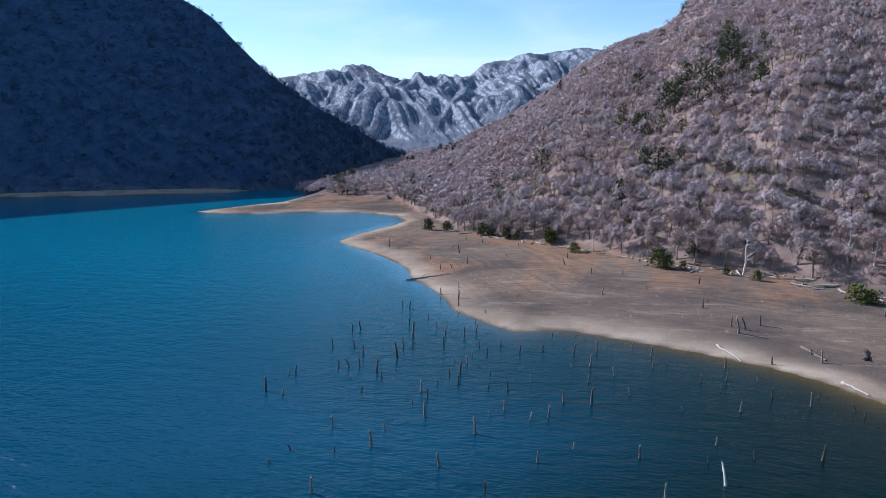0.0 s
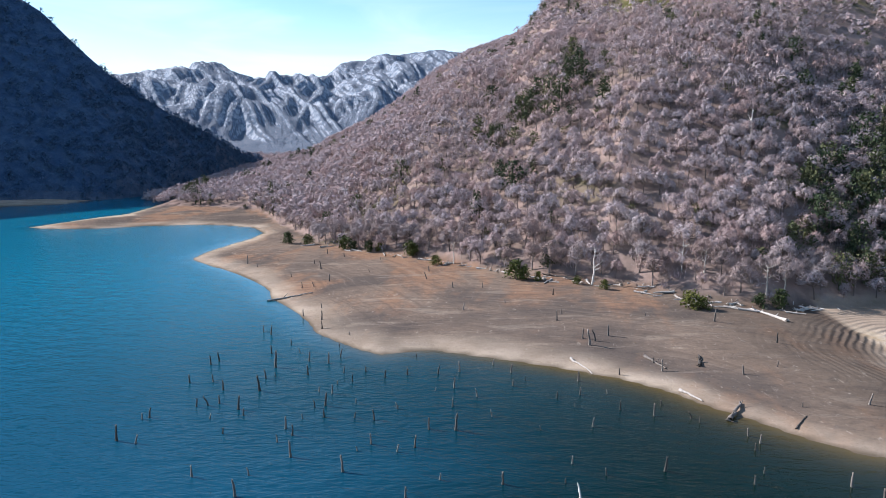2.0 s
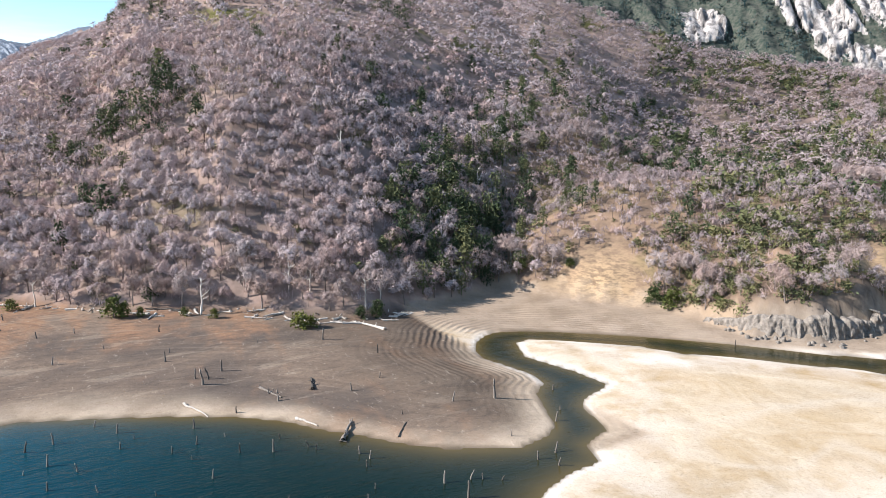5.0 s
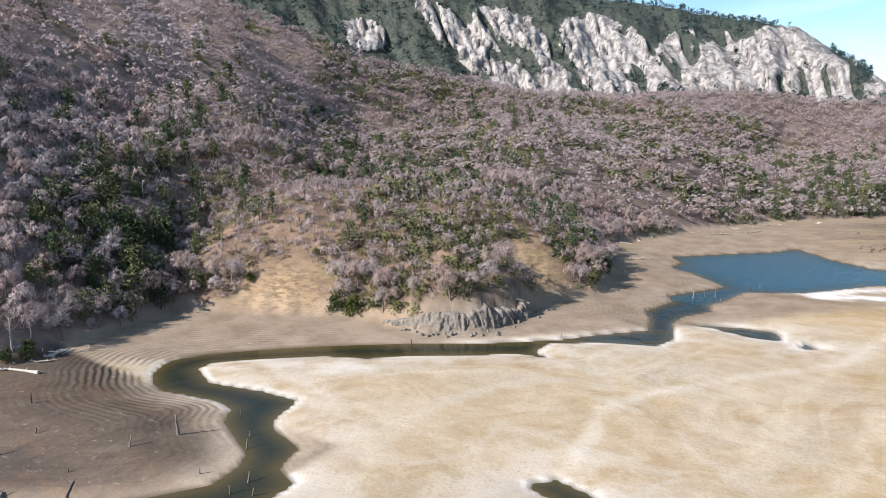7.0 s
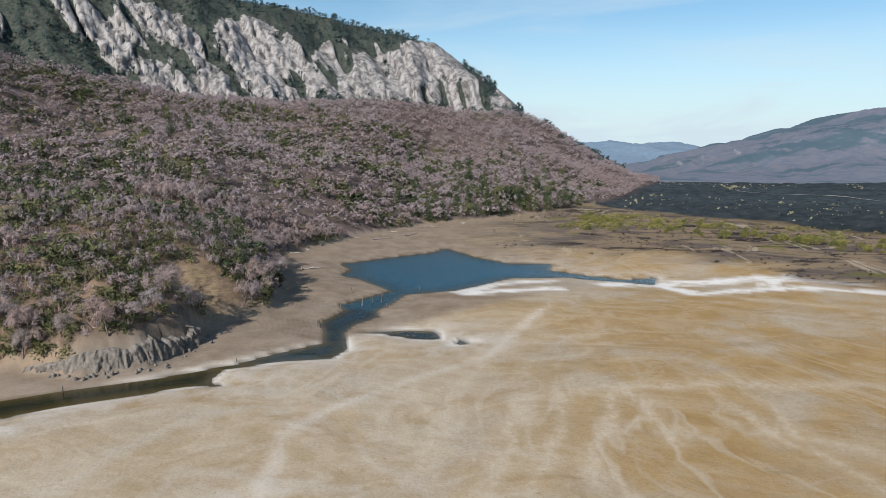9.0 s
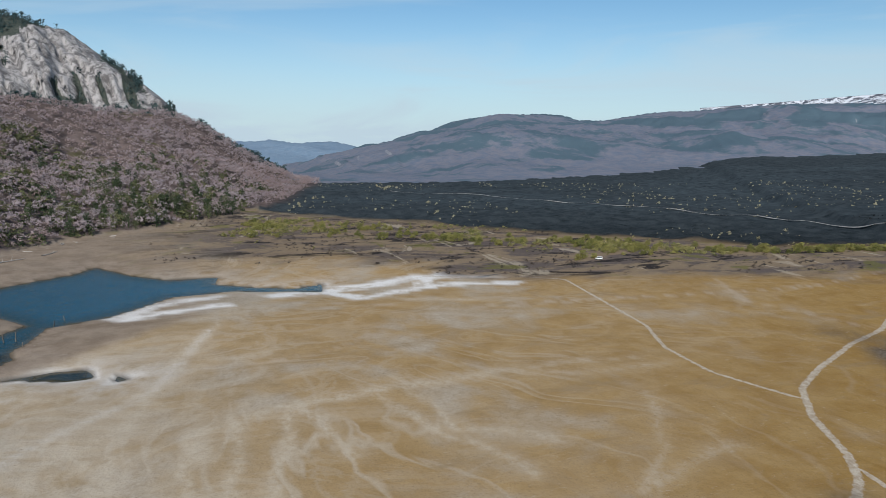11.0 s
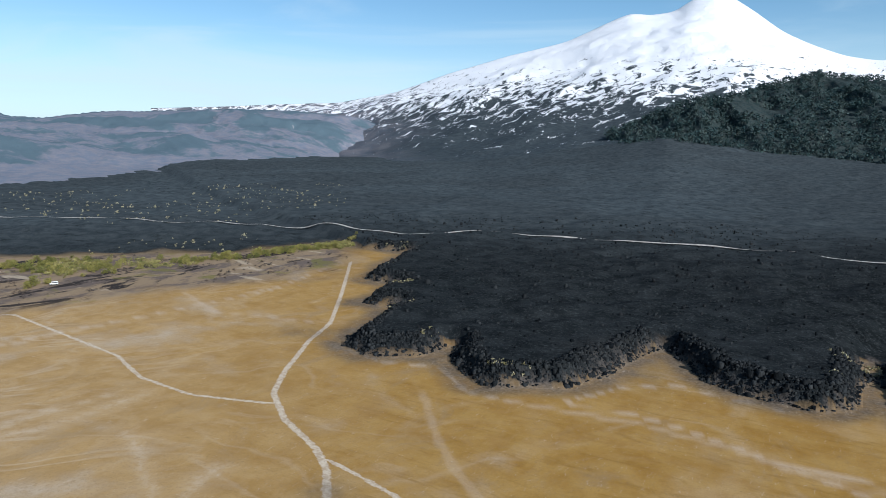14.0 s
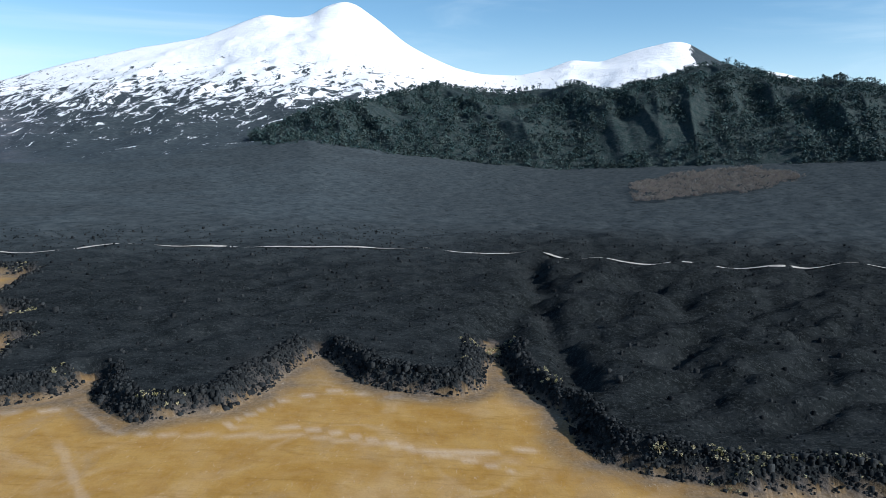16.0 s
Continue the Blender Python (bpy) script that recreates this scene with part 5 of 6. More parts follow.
for n, (p, z0) in enumerate(zip(FOOT_SHRUBS, zz)):
    m = at(p[0], p[1], z0 - 0.1, n * 2.1, (0, 0), (p[2] * (1.0 + 0.2 * math.sin(n)),) * 2 + (p[2],))
    if n < 4:
        shrubs[n].matrix_basis = m
    else:
        src = shrubs[n % 4]
        keep = src.scale.copy()
        src.scale = (1, 1, 1)
        copy_thing(src, m)
        src.scale = keep


# ---------------------------------------------------------------- drowned stumps, dead trees, logs
def stump_mesh(seed, lean):
    """A broken trunk 1 high and 0.16 thick, with a splintered top."""
    rr = np.random.default_rng(seed)
    pts = [np.array([lean * t * t + rr.normal(0, 0.01), rr.normal(0, 0.012), t]) for t in (-0.25, 0.0, 0.3, 0.65, 0.88)]
    v, f = tube(pts, [0.11, 0.085, 0.066, 0.056, 0.05], 7)
    top = v[-7:] + np.stack([rr.normal(0, 0.008, 7), rr.normal(0, 0.008, 7), rr.uniform(0.0, 0.22, 7)], 1)
    n = len(v)
    mid = top.mean(0, keepdims=True) - np.array([[0, 0, 0.08]])
    v = np.concatenate([v, top, mid])
    g = []
    for k in range(7):
        a, b = n - 7 + k, n - 7 + (k + 1) % 7
        g += [(a, b, n + (k + 1) % 7), (a, n + (k + 1) % 7, n + k), (n + k, n + (k + 1) % 7, n + 7)]
    if seed % 3 == 0:
        s = np.array([lean * 0.3, 0, 0.55])
        bv, bf = tube([s, s + np.array([0.09, 0.03, 0.10]), s + np.array([0.14, 0.05, 0.22])], [0.03, 0.02, 0.008], 4)
        return join([(v, np.concatenate([f, np.array(g)])), (bv, bf)])
    return v, np.concatenate([f, np.array(g)])


STUMPS_WEST = [(-59, 194, 2.1), (-56, 191, 2.7), (-63, 164, 2.4), (-62, 167, 2.5), (-51, 174, 2.2), (-47, 163, 4.1), (-38, 158, 2.3), (-40, 168, 2.4), (-48, 182, 1.6), (-44, 175, 1.2), (-35, 167, 2.6), (-33, 172, 2.1),
               (-63, 151, 2.0), (-58, 152, 1.8), (-54, 147, 2.2), (-46, 147, 3.5), (-47, 155, 2.2), (-45, 156, 1.1), (-30, 160, 1.4), (-27, 154, 1.6), (-30, 152, 0.9), (-25, 161, 1.4), (-56, 137, 1.9), (-54, 138, 2.1),
               (-52, 139, 1.8), (-47, 136, 2.8), (-45, 133, 1.5), (-51, 131, 1.0), (-64, 130, 1.3), (-63, 131, 2.0), (-64, 120, 2.9)]
STUMPS_MID = [(-60, 119, 1.6), (-46, 124, 1.2), (-35, 127, 2.3), (-33, 132, 1.0), (-32, 138, 1.5), (-33, 147, 1.0), (-30, 146, 2.0), (-30, 139, 2.7), (-29, 133, 1.7), (-24, 141, 1.0), (-35, 121, 1.3), (-33, 124, 2.0),
              (-31, 115, 2.8), (-45, 107, 1.9), (-36, 108, 1.2), (-36, 101, 2.7), (-41, 98, 1.0), (-48, 97, 1.2), (-49, 92, 0.8), (-21, 110, 2.6), (-24, 97, 2.4), (-39, 85, 2.3), (-20, 118, 0.9), (-23, 133, 1.2),
              (-20, 157, 1.9), (-15, 159, 1.7), (-8, 160, 2.2), (-3, 162, 2.5), (5, 168, 1.5), (9, 162, 2.2), (24, 157, 2.5)]
STUMPS_EAST = [(-4, 151, 2.4), (-8, 149, 0.8), (1, 146, 1.8), (9, 153, 1.6), (12, 157, 0.8), (-19, 132, 2.1), (-15, 138, 1.5), (-4, 140, 1.7), (-8, 128, 2.3), (-18, 121, 2.0), (-10, 120, 2.1), (-13, 118, 1.5),
               (-3, 128, 3.4), (4, 135, 1.5), (23, 148, 1.8), (21, 141, 1.0), (23, 131, 1.9), (29, 149, 1.1), (13, 129, 0.9), (18, 146, 1.5), (-10, 102, 1.7), (-5, 108, 1.2), (5, 107, 2.1), (22, 111, 1.2),
               (8, 95, 2.2), (17, 115, 1.4), (15, 108, 1.0), (-16, 91, 1.6), (30, 140, 2.0), (36, 137, 2.5), (39, 143, 1.3)]
STUMPS_CREEK = [(43, 136, 1.5), (44, 134, 1.3), (51, 128, 1.7), (50, 122, 1.4), (52, 125, 1.7), (32, 113, 2.8), (45, 109, 1.5), (48, 113, 1.1), (60, 109, 2.3), (65, 108, 1.8), (67, 107, 1.2), (70, 105, 1.1),
                (61, 102, 3.3), (81, 109, 1.8), (86, 110, 2.2), (83, 105, 1.7), (96, 123, 2.2), (101, 128, 1.1), (108, 140, 1.5), (309, 92, 3.3), (316, 89, 3.3), (306, 80, 2.1), (339, 76, 2.9), (350, 74, 2.4),
                (317, 85, 3.9), (267, 97, 3.4), (268, 99, 2.9), (332, 104, 2.3), (302, 100, 2.1), (181, 145, 2.0), (218, 109, 1.3)]
STUMPS_BEACH = [(90, 139, 4.9), (78, 182, 2.7), (44, 162, 2.6), (61, 158, 2.2), (29, 185, 2.6), (30, 180, 4.1), (32, 183, 2.9), (36, 187, 3.0), (24, 201, 2.8), (26, 208, 1.4), (-3, 212, 2.2), (-17, 255, 2.6),
                (-17, 269, 2.3), (3, 240, 1.8), (-7, 240, 2.0), (79, 140, 2.3), (66, 140, 1.1), (82, 120, 1.5), (34, 161, 1.7), (68, 200, 3.6), (26, 230, 2.4), (43, 167, 1.5), (-52, 212, 2.2), (-45, 206, 2.9),
                (-48, 220, 1.5), (-43, 197, 2.1), (-61, 280, 3.4), (-53, 257, 2.7), (-57, 249, 1.7), (-65, 312, 2.1), (-56, 304, 1.8)]
STUMPS_POINT = [(-39, 295, 1.5), (-61, 248, 2.2), (-35, 181, 1.3), (-34, 190, 1.0), (-14, 173, 1.5), (-96, 296, 3.7), (-90, 290, 1.5), (70, 162, 1.5), (-70, 268, 1.4), (-66, 290, 1.6), (-84, 300, 1.2), (-40, 270, 1.3), (10, 220, 1.2), (50, 205, 1.1)]
stump_meshes = []
for i in range(9):
    v, f = stump_mesh(500 + i, (0.0, 0.05, -0.06, 0.18, 0.02, -0.15, 0.08, 0.3, 0.0)[i])
    me_ob = mesh_object("tree_stump", v, f, STUMP_WOOD)
    stump_meshes.append(me_ob.data)
    bpy.data.objects.remove(me_ob)


def put_stumps(places, wet):
    zs = heights([p[:2] for p in places])
    for (px, py, h), z0 in zip(places, zs):
        ob = new("tree_stump", stump_meshes[r.integers(0, 9)])
        base = -0.05 if wet and z0 < 0.1 else z0 - 0.05
        w = 1.15 + 0.75 * h
        ob.matrix_basis = at(px, py, base, r.uniform(0, 6.28), r.normal(0, 0.07, 2), (w, w, h))
        if wet:
            tagged(ob, "dark broken tree stump standing in the lake", "stump", "drowned stumps in the lake")
        else:
            tagged(ob, "grey broken tree stump on the silt beach", "stump", "stumps on the beach")


put_stumps(STUMPS_WEST, True)
put_stumps(STUMPS_MID, True)
put_stumps(STUMPS_EAST, True)
put_stumps(STUMPS_CREEK, True)
put_stumps(STUMPS_BEACH, False)
put_stumps(STUMPS_POINT, False)


def log_mesh(seed, length, thick, branches, sag=0.04):
    """A fallen trunk along x with root end, taper and broken limbs."""
    rr = np.random.default_rng(seed)
    n = 7
    pts = [np.array([length * i / (n - 1), rr.normal(0, sag * length * 0.4), thick * 0.75 + rr.normal(0, thick * 0.15)]) for i in range(n)]
    bits = [tube(pts, [thick * (1.25 if i == 0 else 1.0 - 0.1 * i) for i in range(n)], 8)]
    for i in range(branches):
        p = pts[rr.integers(1, n - 1)]
        a = rr.uniform(0, 6.28)
        w = np.array([rr.uniform(0.2, 0.9), math.cos(a) * 0.8, abs(math.sin(a)) * 0.8]) * length * rr.uniform(0.10, 0.22)
        bits.append(tube([p, p + w * 0.5 + rr.normal(0, 0.1, 3), p + w], [thick * 0.45, thick * 0.3, thick * 0.08], 4))
    for i in range(4 if branches > 1 else 0):
        a = i * 1.57 + rr.uniform(-0.4, 0.4)
        w = np.array([-0.5, math.cos(a), abs(math.sin(a)) * 0.9]) * thick * 1.8
        bits.append(tube([pts[0], pts[0] + w], [thick * 0.4, thick * 0.1], 4))
    return join(bits)


def put_log(name, label, x0, y0, x1, y1, thick, branches, material, seed):
    length = math.hypot(x1 - x0, y1 - y0)
    ob = part(name, log_mesh(seed, length, thick, branches), material)
    za, zb = heights([(x0, y0), (x1, y1)])
    ob.matrix_basis = at(x0, y0, max(za, 0.0) - 0.05, math.atan2(y1 - y0, x1 - x0), (0, -math.atan2(max(zb, 0) - max(za, 0), length)))
    return tagged(ob, label, "log")


put_log("driftwood_log", "thick dark hollow driftwood trunk on the shore", 50, 135, 55, 143, 0.5, 3, STUMP_WOOD, 61)
put_log("driftwood_log", "forked grey dead trunk standing askew on the beach", 53, 164, 55, 171, 0.45, 3, STUMP_WOOD, 62)
put_log("fallen_log", "bleached log lying at the water's edge", 24, 171, 28, 162, 0.28, 0, PALE_WOOD, 63)
put_log("fallen_log", "bleached log lying on the sandy rim", 45, 151, 48, 145, 0.33, 0, PALE_WOOD, 64)
put_log("fallen_log", "long pale fallen trunk reaching into the lake", -69, 232, -55, 239, 0.32, 1, PALE_WOOD, 65)
put_log("fallen_log", "bleached fallen trunk at the forest foot", 90, 204, 84, 216, 0.5, 2, PALE_WOOD, 66)
put_log("fallen_log", "bleached fallen trunk with broken limbs", 80, 215, 87, 212, 0.45, 3, PALE_WOOD, 67)
put_log("fallen_log", "pale log on the grey silt", 53, 234, 59, 230, 0.35, 2, PALE_WOOD, 68)
put_log("fallen_log", "dark fallen trunk at the forest foot", 36, 252, 25, 258, 0.5, 2, STUMP_WOOD, 69)
put_log("fallen_log", "thin grey log on the silt beach", 61, 131, 65, 136, 0.2, 0, STUMP_WOOD, 70)
put_log("fallen_log", "dark broken log on the silt beach", 42, 171, 45, 163, 0.35, 2, STUMP_WOOD, 71)
put_log("fallen_log", "bleached driftwood log by the far basin", 383, 149, 394, 141, 0.6, 2, PALE_WOOD, 72)
put_log("fallen_log", "bleached trunk on the far shore", 504, 141, 520, 130, 0.5, 2, PALE_WOOD, 73)
put_log("fallen_log", "bleached trunk on the far shore bank", 530, 122, 545, 116, 0.5, 1, PALE_WOOD, 74)
leaner = part("leaning_snag", stump_mesh(540, 0.1), PALE_WOOD)
leaner.matrix_basis = at(16.5, 101, -0.1, radians(100), (0, radians(28)), (2.6, 2.6, 3.2))
tagged(leaner, "white dead trunk leaning out of the lake", "dead tree")

# small driftwood strewn along the foot of the woods
drift = [log_mesh(80 + i, 1.0, 0.06, 2 + i % 2) for i in range(4)]
drift_meshes = []
for v, f in drift:
    ob = mesh_object("driftwood", v, f, PALE_WOOD)
    drift_meshes.append(ob.data)
    bpy.data.objects.remove(ob)
for n in range(95):
    bb = r.uniform(-14, 27) if n < 80 else r.uniform(66, 84)
    dd = np.interp(bb, HILL_AT, HILL_FOOT) - abs(r.normal(0, 5)) + 1
    px, py = dd * math.sin(radians(bb)), dd * math.cos(radians(bb))
    ob = new("driftwood", drift_meshes[n % 4])
    s = r.uniform(2.2, 7.5)
    ob.matrix_basis = at(px, py, heights([(px, py)])[0] - 0.05, r.uniform(0, 6.28), (0, 0), (s, s, s))
    tagged(ob, "bleached piece of driftwood at the forest foot", "driftwood", "driftwood along the woods")


def dead_tree(seed):
    rr = np.random.default_rng(seed)
    bits = [tube([np.array([0, 0, 0.0]), np.array([0.03, 0, 0.35]), np.array([0.0, 0.03, 0.7]), np.array([0.04, 0.02, 1.0])], [0.030, 0.024, 0.015, 0.004], 6)]
    for i in range(9):
        t = rr.uniform(0.35, 0.95)
        p, a = np.array([0.01, 0.01, t]), rr.uniform(0, 6.28)
        w = np.array([math.cos(a), math.sin(a), rr.uniform(0.2, 1.0)]) * rr.uniform(0.10, 0.24)
        bits.append(tube([p, p + w * 0.6 + np.array([0, 0, -0.02]), p + w], [0.013, 0.008, 0.002], 4))
    return join(bits)


DEAD = [(41, 245, 13), (91, 222, 11), (70, 240, 11), (112, 300, 15), (-8, 284, 9), (-60, 330, 9), (57, 248, 8), (140, 262, 9), (182, 300, 13), (330, 200, 11), (76, 236, 9), (98, 226, 8)]
for n, ((px, py, h), z0) in enumerate(zip(DEAD, heights([p[:2] for p in DEAD]))):
    ob = part("dead_tree", dead_tree(600 + n), PALE_WOOD)
    ob.matrix_basis = at(px, py, z0 - 0.2, n * 1.7, (0.04 * math.sin(n), 0.04 * math.cos(n)), (h, h, h))
    tagged(ob, "bleached bare dead tree above the beach", "dead tree", "dead trees")


# ---------------------------------------------------------------- rock and lava
def block(seed, sides=6, rings=((0.0, 1.0), (0.45, 1.05), (0.85, 0.8), (1.0, 0.35))):
    """An angular stone 1 high and about 1 wide."""
    rr = np.random.default_rng(seed)
    v, f = [], []
    for z0, rad in rings:
        for k in range(sides):
            a = 2 * math.pi * (k + rr.uniform(-0.3, 0.3)) / sides
            q = 0.5 * rad * rr.uniform(0.75, 1.2)
            v.append((math.cos(a) * q, math.sin(a) * q, z0 + rr.normal(0, 0.05)))
    n = len(v)
    v.append((0, 0, rings[-1][0] + 0.03))
    for i in range(len(rings) - 1):
        for k in range(sides):
            a, b = i * sides + k, i * sides + (k + 1) % sides
            f += [(a, b, b + sides), (a, b + sides, a + sides)]
    for k in range(sides):
        f.append((n - sides + k, n - sides + (k + 1) % sides, n))
    return np.array(v), np.array(f)


def stone_material(name, a, b):
    k = Mat(name, 0.95, 0.0)
    t = k.attr("tint")
    n = k.noise(0.9, 5, 0.7)
    k.bump(n, 0.4, 0.8)
    return k.base(k.mix(k.remap(n, 0.3, 0.7), k.mix(t, a, b), k.mix(t, tuple(0.5 * v for v in a), tuple(0.6 * v for v in b))))


LAVA_STONE = stone_material("lava_blocks", (0.008, 0.010, 0.012), (0.046, 0.051, 0.054))
GREY_ROCK = stone_material("grey_rock", (0.25, 0.225, 0.20), (0.46, 0.42, 0.37))

# ribbed rock face at the knoll's foot, with fallen blocks
outcrop = new("rock_outcrop")
tagged(outcrop, "weathered ribbed rock face at the knoll's foot", "rock")


def rock_wall(line, tall, columns, rows, seed):
    u = np.linspace(0, 1, columns)
    seg = np.linspace(0, 1, len(line))
    lx, ly = np.interp(u, seg, [p[0] for p in line]), np.interp(u, seg, [p[1] for p in line])
    gx, gy = np.gradient(lx), np.gradient(ly)
    g = np.hypot(gx, gy)
    nx, ny = gy / g, -gx / g
    run = np.cumsum(g)
    h = np.interp(u, np.linspace(0, 1, len(tall)), tall) * (1 + 0.30 * relief(run, run * 0, 4.0, 2, seed))
    U, V = np.meshgrid(run, np.linspace(0, 1, rows), indexing="ij")
    rib = 1 - 2 * np.abs(relief(U + V * 1.5, V * 2.0, 2.2, 4, seed + 3, 0.65))
    out = rib * 1.3 + relief(U, V * h[:, None], 1.6, 3, seed + 5) * 0.5 - V ** 1.4 * h[:, None] * 0.24 - (V > 0.97) * 4.0
    px, py = lx[:, None] + nx[:, None] * out, ly[:, None] + ny[:, None] * out
    pz = -0.6 + V * (h[:, None] + 1.2)
    idx = np.arange(columns * rows).reshape(columns, rows)
    q = np.stack([idx[:-1, :-1], idx[1:, :-1], idx[1:, 1:], idx[:-1, 1:]], -1).reshape(-1, 4)
    return np.stack([px.ravel(), py.ravel(), pz.ravel()], 1), q


part("rock_face", rock_wall([(191, 166), (193, 155), (196, 145), (202, 137), (209, 132), (219, 129)], [2.5, 6, 8, 7, 8.5, 7], 150, 14, 5), GREY_ROCK, outcrop)
part("rock_face", rock_wall([(221, 131), (227, 128), (234, 129), (240, 133)], [6, 8, 8, 3], 80, 18, 9), GREY_ROCK, outcrop, "dark tall ribbed rock buttress")
col_meshes = []
for i in range(5):
    v, f = block(700 + i, 5, ((-0.4, 1.1), (0.5, 1.0), (0.9, 0.8), (1.0, 0.4)))
    ob = mesh_object("rock_block", v, f, GREY_ROCK)
    col_meshes.append(ob.data)
    bpy.data.objects.remove(ob)
for n in range(34):
    u = r.uniform(0, 1)
    px, py = np.interp(u, [0, 0.3, 0.62, 0.8, 1], [189, 194, 204, 220, 243]) + r.normal(0, 2.0), np.interp(u, [0, 0.3, 0.62, 0.8, 1], [160, 143, 131, 126, 128]) + r.normal(0, 2.0)
    ob = new("rock_block", col_meshes[n % 5])
    ob.parent = outcrop
    w = r.uniform(0.6, 2.0)
    ob.matrix_basis = at(px, py, heights([(px, py)])[0] - 0.1, r.uniform(0, 6.28), r.normal(0, 0.3, 2), (w, w, w * r.uniform(0.5, 0.9)))

# rubble along the lava's edge and loose blocks on its back
rubble = [block(720 + i, 4, ((-0.1, 0.9), (0.8, 0.75))) for i in range(10)]
tuft_kind = [join(leafy(450 + i, 26, 0.22, 0)) for i in range(5)]
px, py = [], []
for (ax, ay), (bx, by) in zip(LAVA[:30], LAVA[1:31]):
    n = int(math.hypot(bx - ax, by - ay) * 19)
    u = r.uniform(0, 1, n)
    side = r.uniform(-13, 4, n)
    e = np.array([bx - ax, by - ay]) / math.hypot(bx - ax, by - ay)
    px.append(ax + (bx - ax) * u + e[1] * side)
    py.append(ay + (by - ay) * u - e[0] * side)
x, y = np.concatenate(px), np.concatenate(py)
near_edge = inside_distance(x, y, LAVA) + relief(x, y, 22, 3, 21) * 5
ok = (near_edge > -0.5) & (near_edge < 12)
x, y = x[ok], y[ok]
z = land(x, y)[0]
scatter("lava_rubble", "heaped black lava blocks along the flow front", "lava rubble", rubble, x, y, z, r.gamma(2.0, 0.22, len(x)) + 0.28, r.uniform(1.0, 1.8, len(x)), np.clip(r.normal(0.38, 0.28, len(x)), 0, 1), LAVA_STONE)
x, y = strewn(10000, 136, 214, 210, 760, 31)
ok = inside_distance(x, y, LAVA) > 6
x, y = x[ok], y[ok]
z = land(x, y)[0]
scatter("lava_boulders", "scattered black lava boulders on the flow", "lava boulders", rubble, x, y, z, r.gamma(1.5, 0.30, len(x)) + 0.3, r.uniform(0.8, 1.5, len(x)), np.clip(r.normal(0.3, 0.3, len(x)), 0, 1), LAVA_STONE)

# pale and olive scrub on the lava's rim
PALE_LEAF = bark_material("dry_scrub", (0.16, 0.15, 0.06), (0.46, 0.42, 0.27))
x, y = [], []
for (ax, ay), (bx, by) in zip(LAVA[:31], LAVA[1:32]):
    n = int(math.hypot(bx - ax, by - ay) * 0.9)
    u, side = r.uniform(0, 1, n), r.normal(-8, 2.0, n)
    e = np.array([bx - ax, by - ay]) / math.hypot(bx - ax, by - ay)
    x.append(ax + (bx - ax) * u + e[1] * side)
    y.append(ay + (by - ay) * u - e[0] * side)
for cx, cy, n in ((82, -296, 34), (6, -322, 34), (92, -262, 24), (78, -312, 16), (-62, -198, 24)):
    x.append(r.normal(cx, 3.5, n))
    y.append(r.normal(cy, 4.5, n))
x, y = np.concatenate(x), np.concatenate(y)
keep = relief(x, y, 30, 2, 91) > 0.12
x, y = x[keep], y[keep]
z = land(x, y)[0]
scatter("rim_scrub", "pale dry scrub tufts along the lava rim", "scrub", tuft_kind, x, y, z, r.uniform(0.4, 1.5, len(x)), r.uniform(1.0, 1.6, len(x)), np.clip(r.normal(0.6, 0.35, len(x)), 0, 1), PALE_LEAF)

# tufts on the ash plain, scrub on the flats before it
x, y = strewn(2200, 94, 140, 470, 1250, 33)
c = land(x, y)[1]
keep = (c["lava"] > 0.5) & (relief(x, y, 120, 3, 92) > -0.05)
x, y = x[keep], y[keep]
z = land(x, y)[0]
scatter("ash_tufts", "pale tufts dotted over the black ash plain", "tufts", tuft_kind, x, y, z, r.gamma(2.0, 0.42, len(x)) + 0.3, r.uniform(1.0, 1.8, len(x)), np.clip(r.normal(0.85, 0.25, len(x)), 0, 1), PALE_LEAF)
x, y = strewn(3200, 80, 140, 390, 720, 34)
c = land(x, y)[1]
keep = (c["scrub"] > 0.4) & (relief(x, y, 45, 3, 93) > 0.05)
x, y = x[keep], y[keep]
z = land(x, y)[0]
DARK_SCRUB = bark_material("dark_scrub", (0.055, 0.048, 0.045), (0.16, 0.12, 0.09))
scatter("flat_scrub", "low dark leafless scrub on the flats", "scrub", tuft_kind, x, y, z, r.uniform(0.5, 1.6, len(x)), r.uniform(1.4, 2.6, len(x)), np.clip(r.normal(0.4, 0.3, len(x)), 0, 1), DARK_SCRUB)

# the olive hedge of bushes between sand and ash
hedge = []
for i in range(4):
    wood, leaves = leafy(800 + i, 300, 0.11, 0)
    bush = new("olive_bush")
    tagged(bush, "rounded olive-green bush beside the ash plain", "bush", "bushes along the ash plain")
    part("stem", wood, TRUNK_WOOD, bush)
    part("foliage", leaves, BAND_LEAF, bush)
    hedge.append(bush)
BAND_NEAR = [(600, 20), (575, -21), (552, -79), (525, -138), (470, -200), (428, -250), (413, -315), (393, -385), (372, -448)]
BAND_FAR = [(700, -20), (680, -75), (618, -150), (571, -201), (520, -250), (470, -300), (425, -350), (405, -410), (392, -480)]
spots = []
